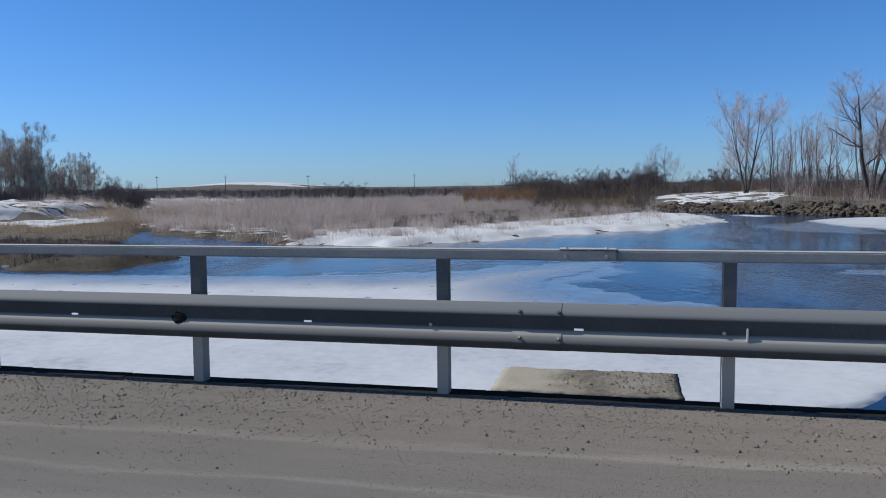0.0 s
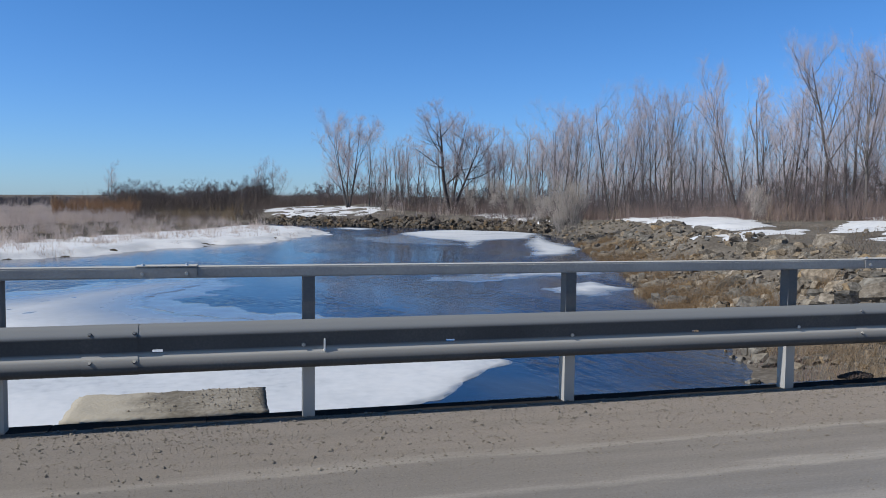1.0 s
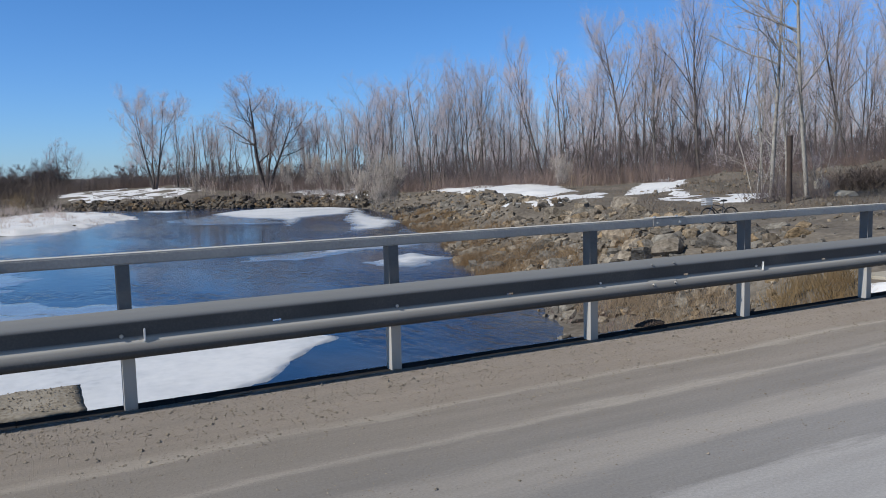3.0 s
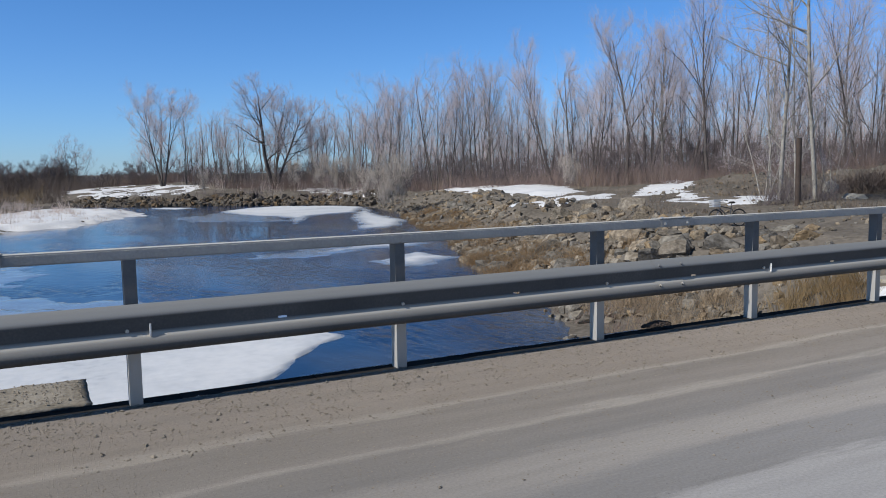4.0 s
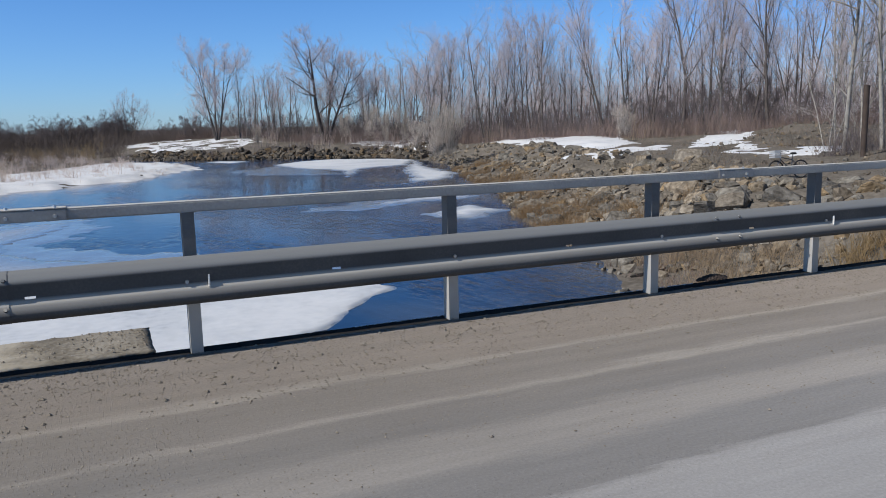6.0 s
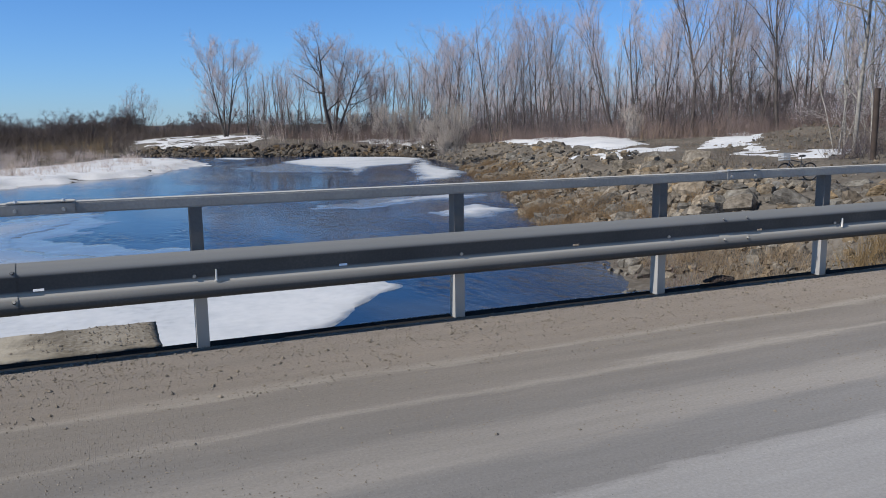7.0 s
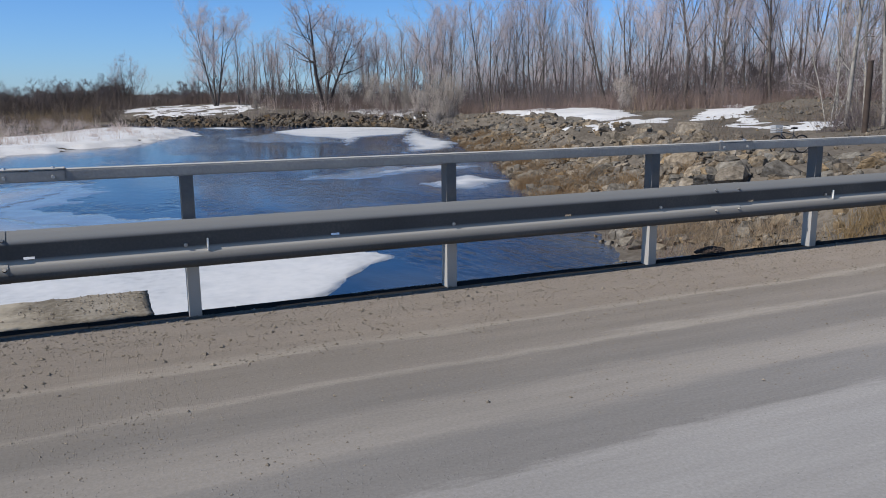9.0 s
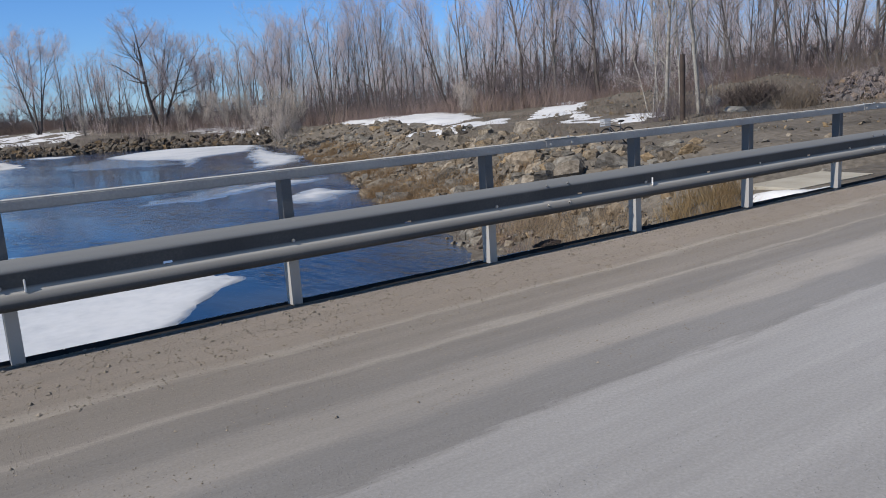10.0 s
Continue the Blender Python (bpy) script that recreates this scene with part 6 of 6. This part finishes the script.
# ---- grit on the road ----
def grit(xs, ys, size, z=0.0):
    """Tiny eight-faced stones in one mesh."""
    n = len(xs)
    tips = np.array([(1, 0, 0), (-1, 0, 0), (0, 1, 0), (0, -1, 0), (0, 0, 1), (0, 0, -1)], float)
    v = tips[None] * g.uniform(0.55, 1.25, (n, 6, 1)) * size[:, None, None] * np.array((1, 1, 0.6))
    a = g.uniform(0, 2 * np.pi, n)
    c, d = np.cos(a)[:, None], np.sin(a)[:, None]
    v = np.stack([v[..., 0] * c - v[..., 1] * d + xs[:, None], v[..., 0] * d + v[..., 1] * c + ys[:, None], v[..., 2] + z + 0.25 * size[:, None]], -1)
    f = np.array([(0, 2, 4), (2, 1, 4), (1, 3, 4), (3, 0, 4)])
    return v.reshape(-1, 3), (f[None] + 6 * np.arange(n)[:, None, None]).reshape(-1, 3)


n = 50000
gx_, gy_ = g.uniform(-7, 12, n), 5.92 - 2.7 * g.random(n) ** 1.9
keep = wave(gx_, gy_, 1.6, 71) + 0.6 * wave(gx_, gy_, 0.45, 72) + 0.5 * (gy_ - 4.6) > -0.35
gx_, gy_ = gx_[keep], gy_[keep]
n = len(gx_)
size = 0.0024 + 0.0085 * g.random(n) ** 2.4
size *= np.where(gy_ > 4.7, 1.0, 0.7)
size = np.where(g.random(n) < np.where(gy_ > 4.85, 0.07, 0.012), size * 1.9, size)
sx, sy = 0.45 + 0.93 * g.random(420) ** 0.7, g.uniform(6.24, 6.9, 420)
va, fa = grit(gx_, gy_, size)
vb, fb = grit(sx, sy, 0.003 + 0.012 * g.random(420) ** 2.5, 0.003)
gravel = hang("gravel", arrays("gravel", np.concatenate([va, vb]), np.concatenate([fa, fb + len(va)])), M_PEBBLE)
tagged(gravel, "loose brown grit and pebbles along the road edge", "gravel", kind="stuff")
ix = np.concatenate([g.uniform(2.9, 4.9, 420), g.uniform(5.1, 6.3, 420)])
iv, if_ = grit(ix, 6.14 + 0.005 * g.normal(size=len(ix)), 0.004 + 0.006 * g.random(len(ix)) ** 2, -0.014)
tagged(hang("ice_crumbs", arrays("ice_crumbs", iv, if_), M_SNOW), "crumbs of old ice along the deck edge", "ice", kind="stuff")
a, r = g.uniform(0, 2 * np.pi, 260), 0.17 * np.sqrt(g.random(260))
heap = joined_stones("dirt_clump", [(6.45 + x, 6.06 + 0.3 * y, 0.02 + 0.05 * (1 - min(1, math.hypot(x, y) / 0.22)), rnd.uniform(0.02, 0.05), rnd.uniform(0, 6), 0.3) for x, y in zip(r * np.cos(a), r * np.sin(a))], None, M_RUST)
tagged(heap, "clump of dark earth on the deck edge", "dirt", kind="stuff")
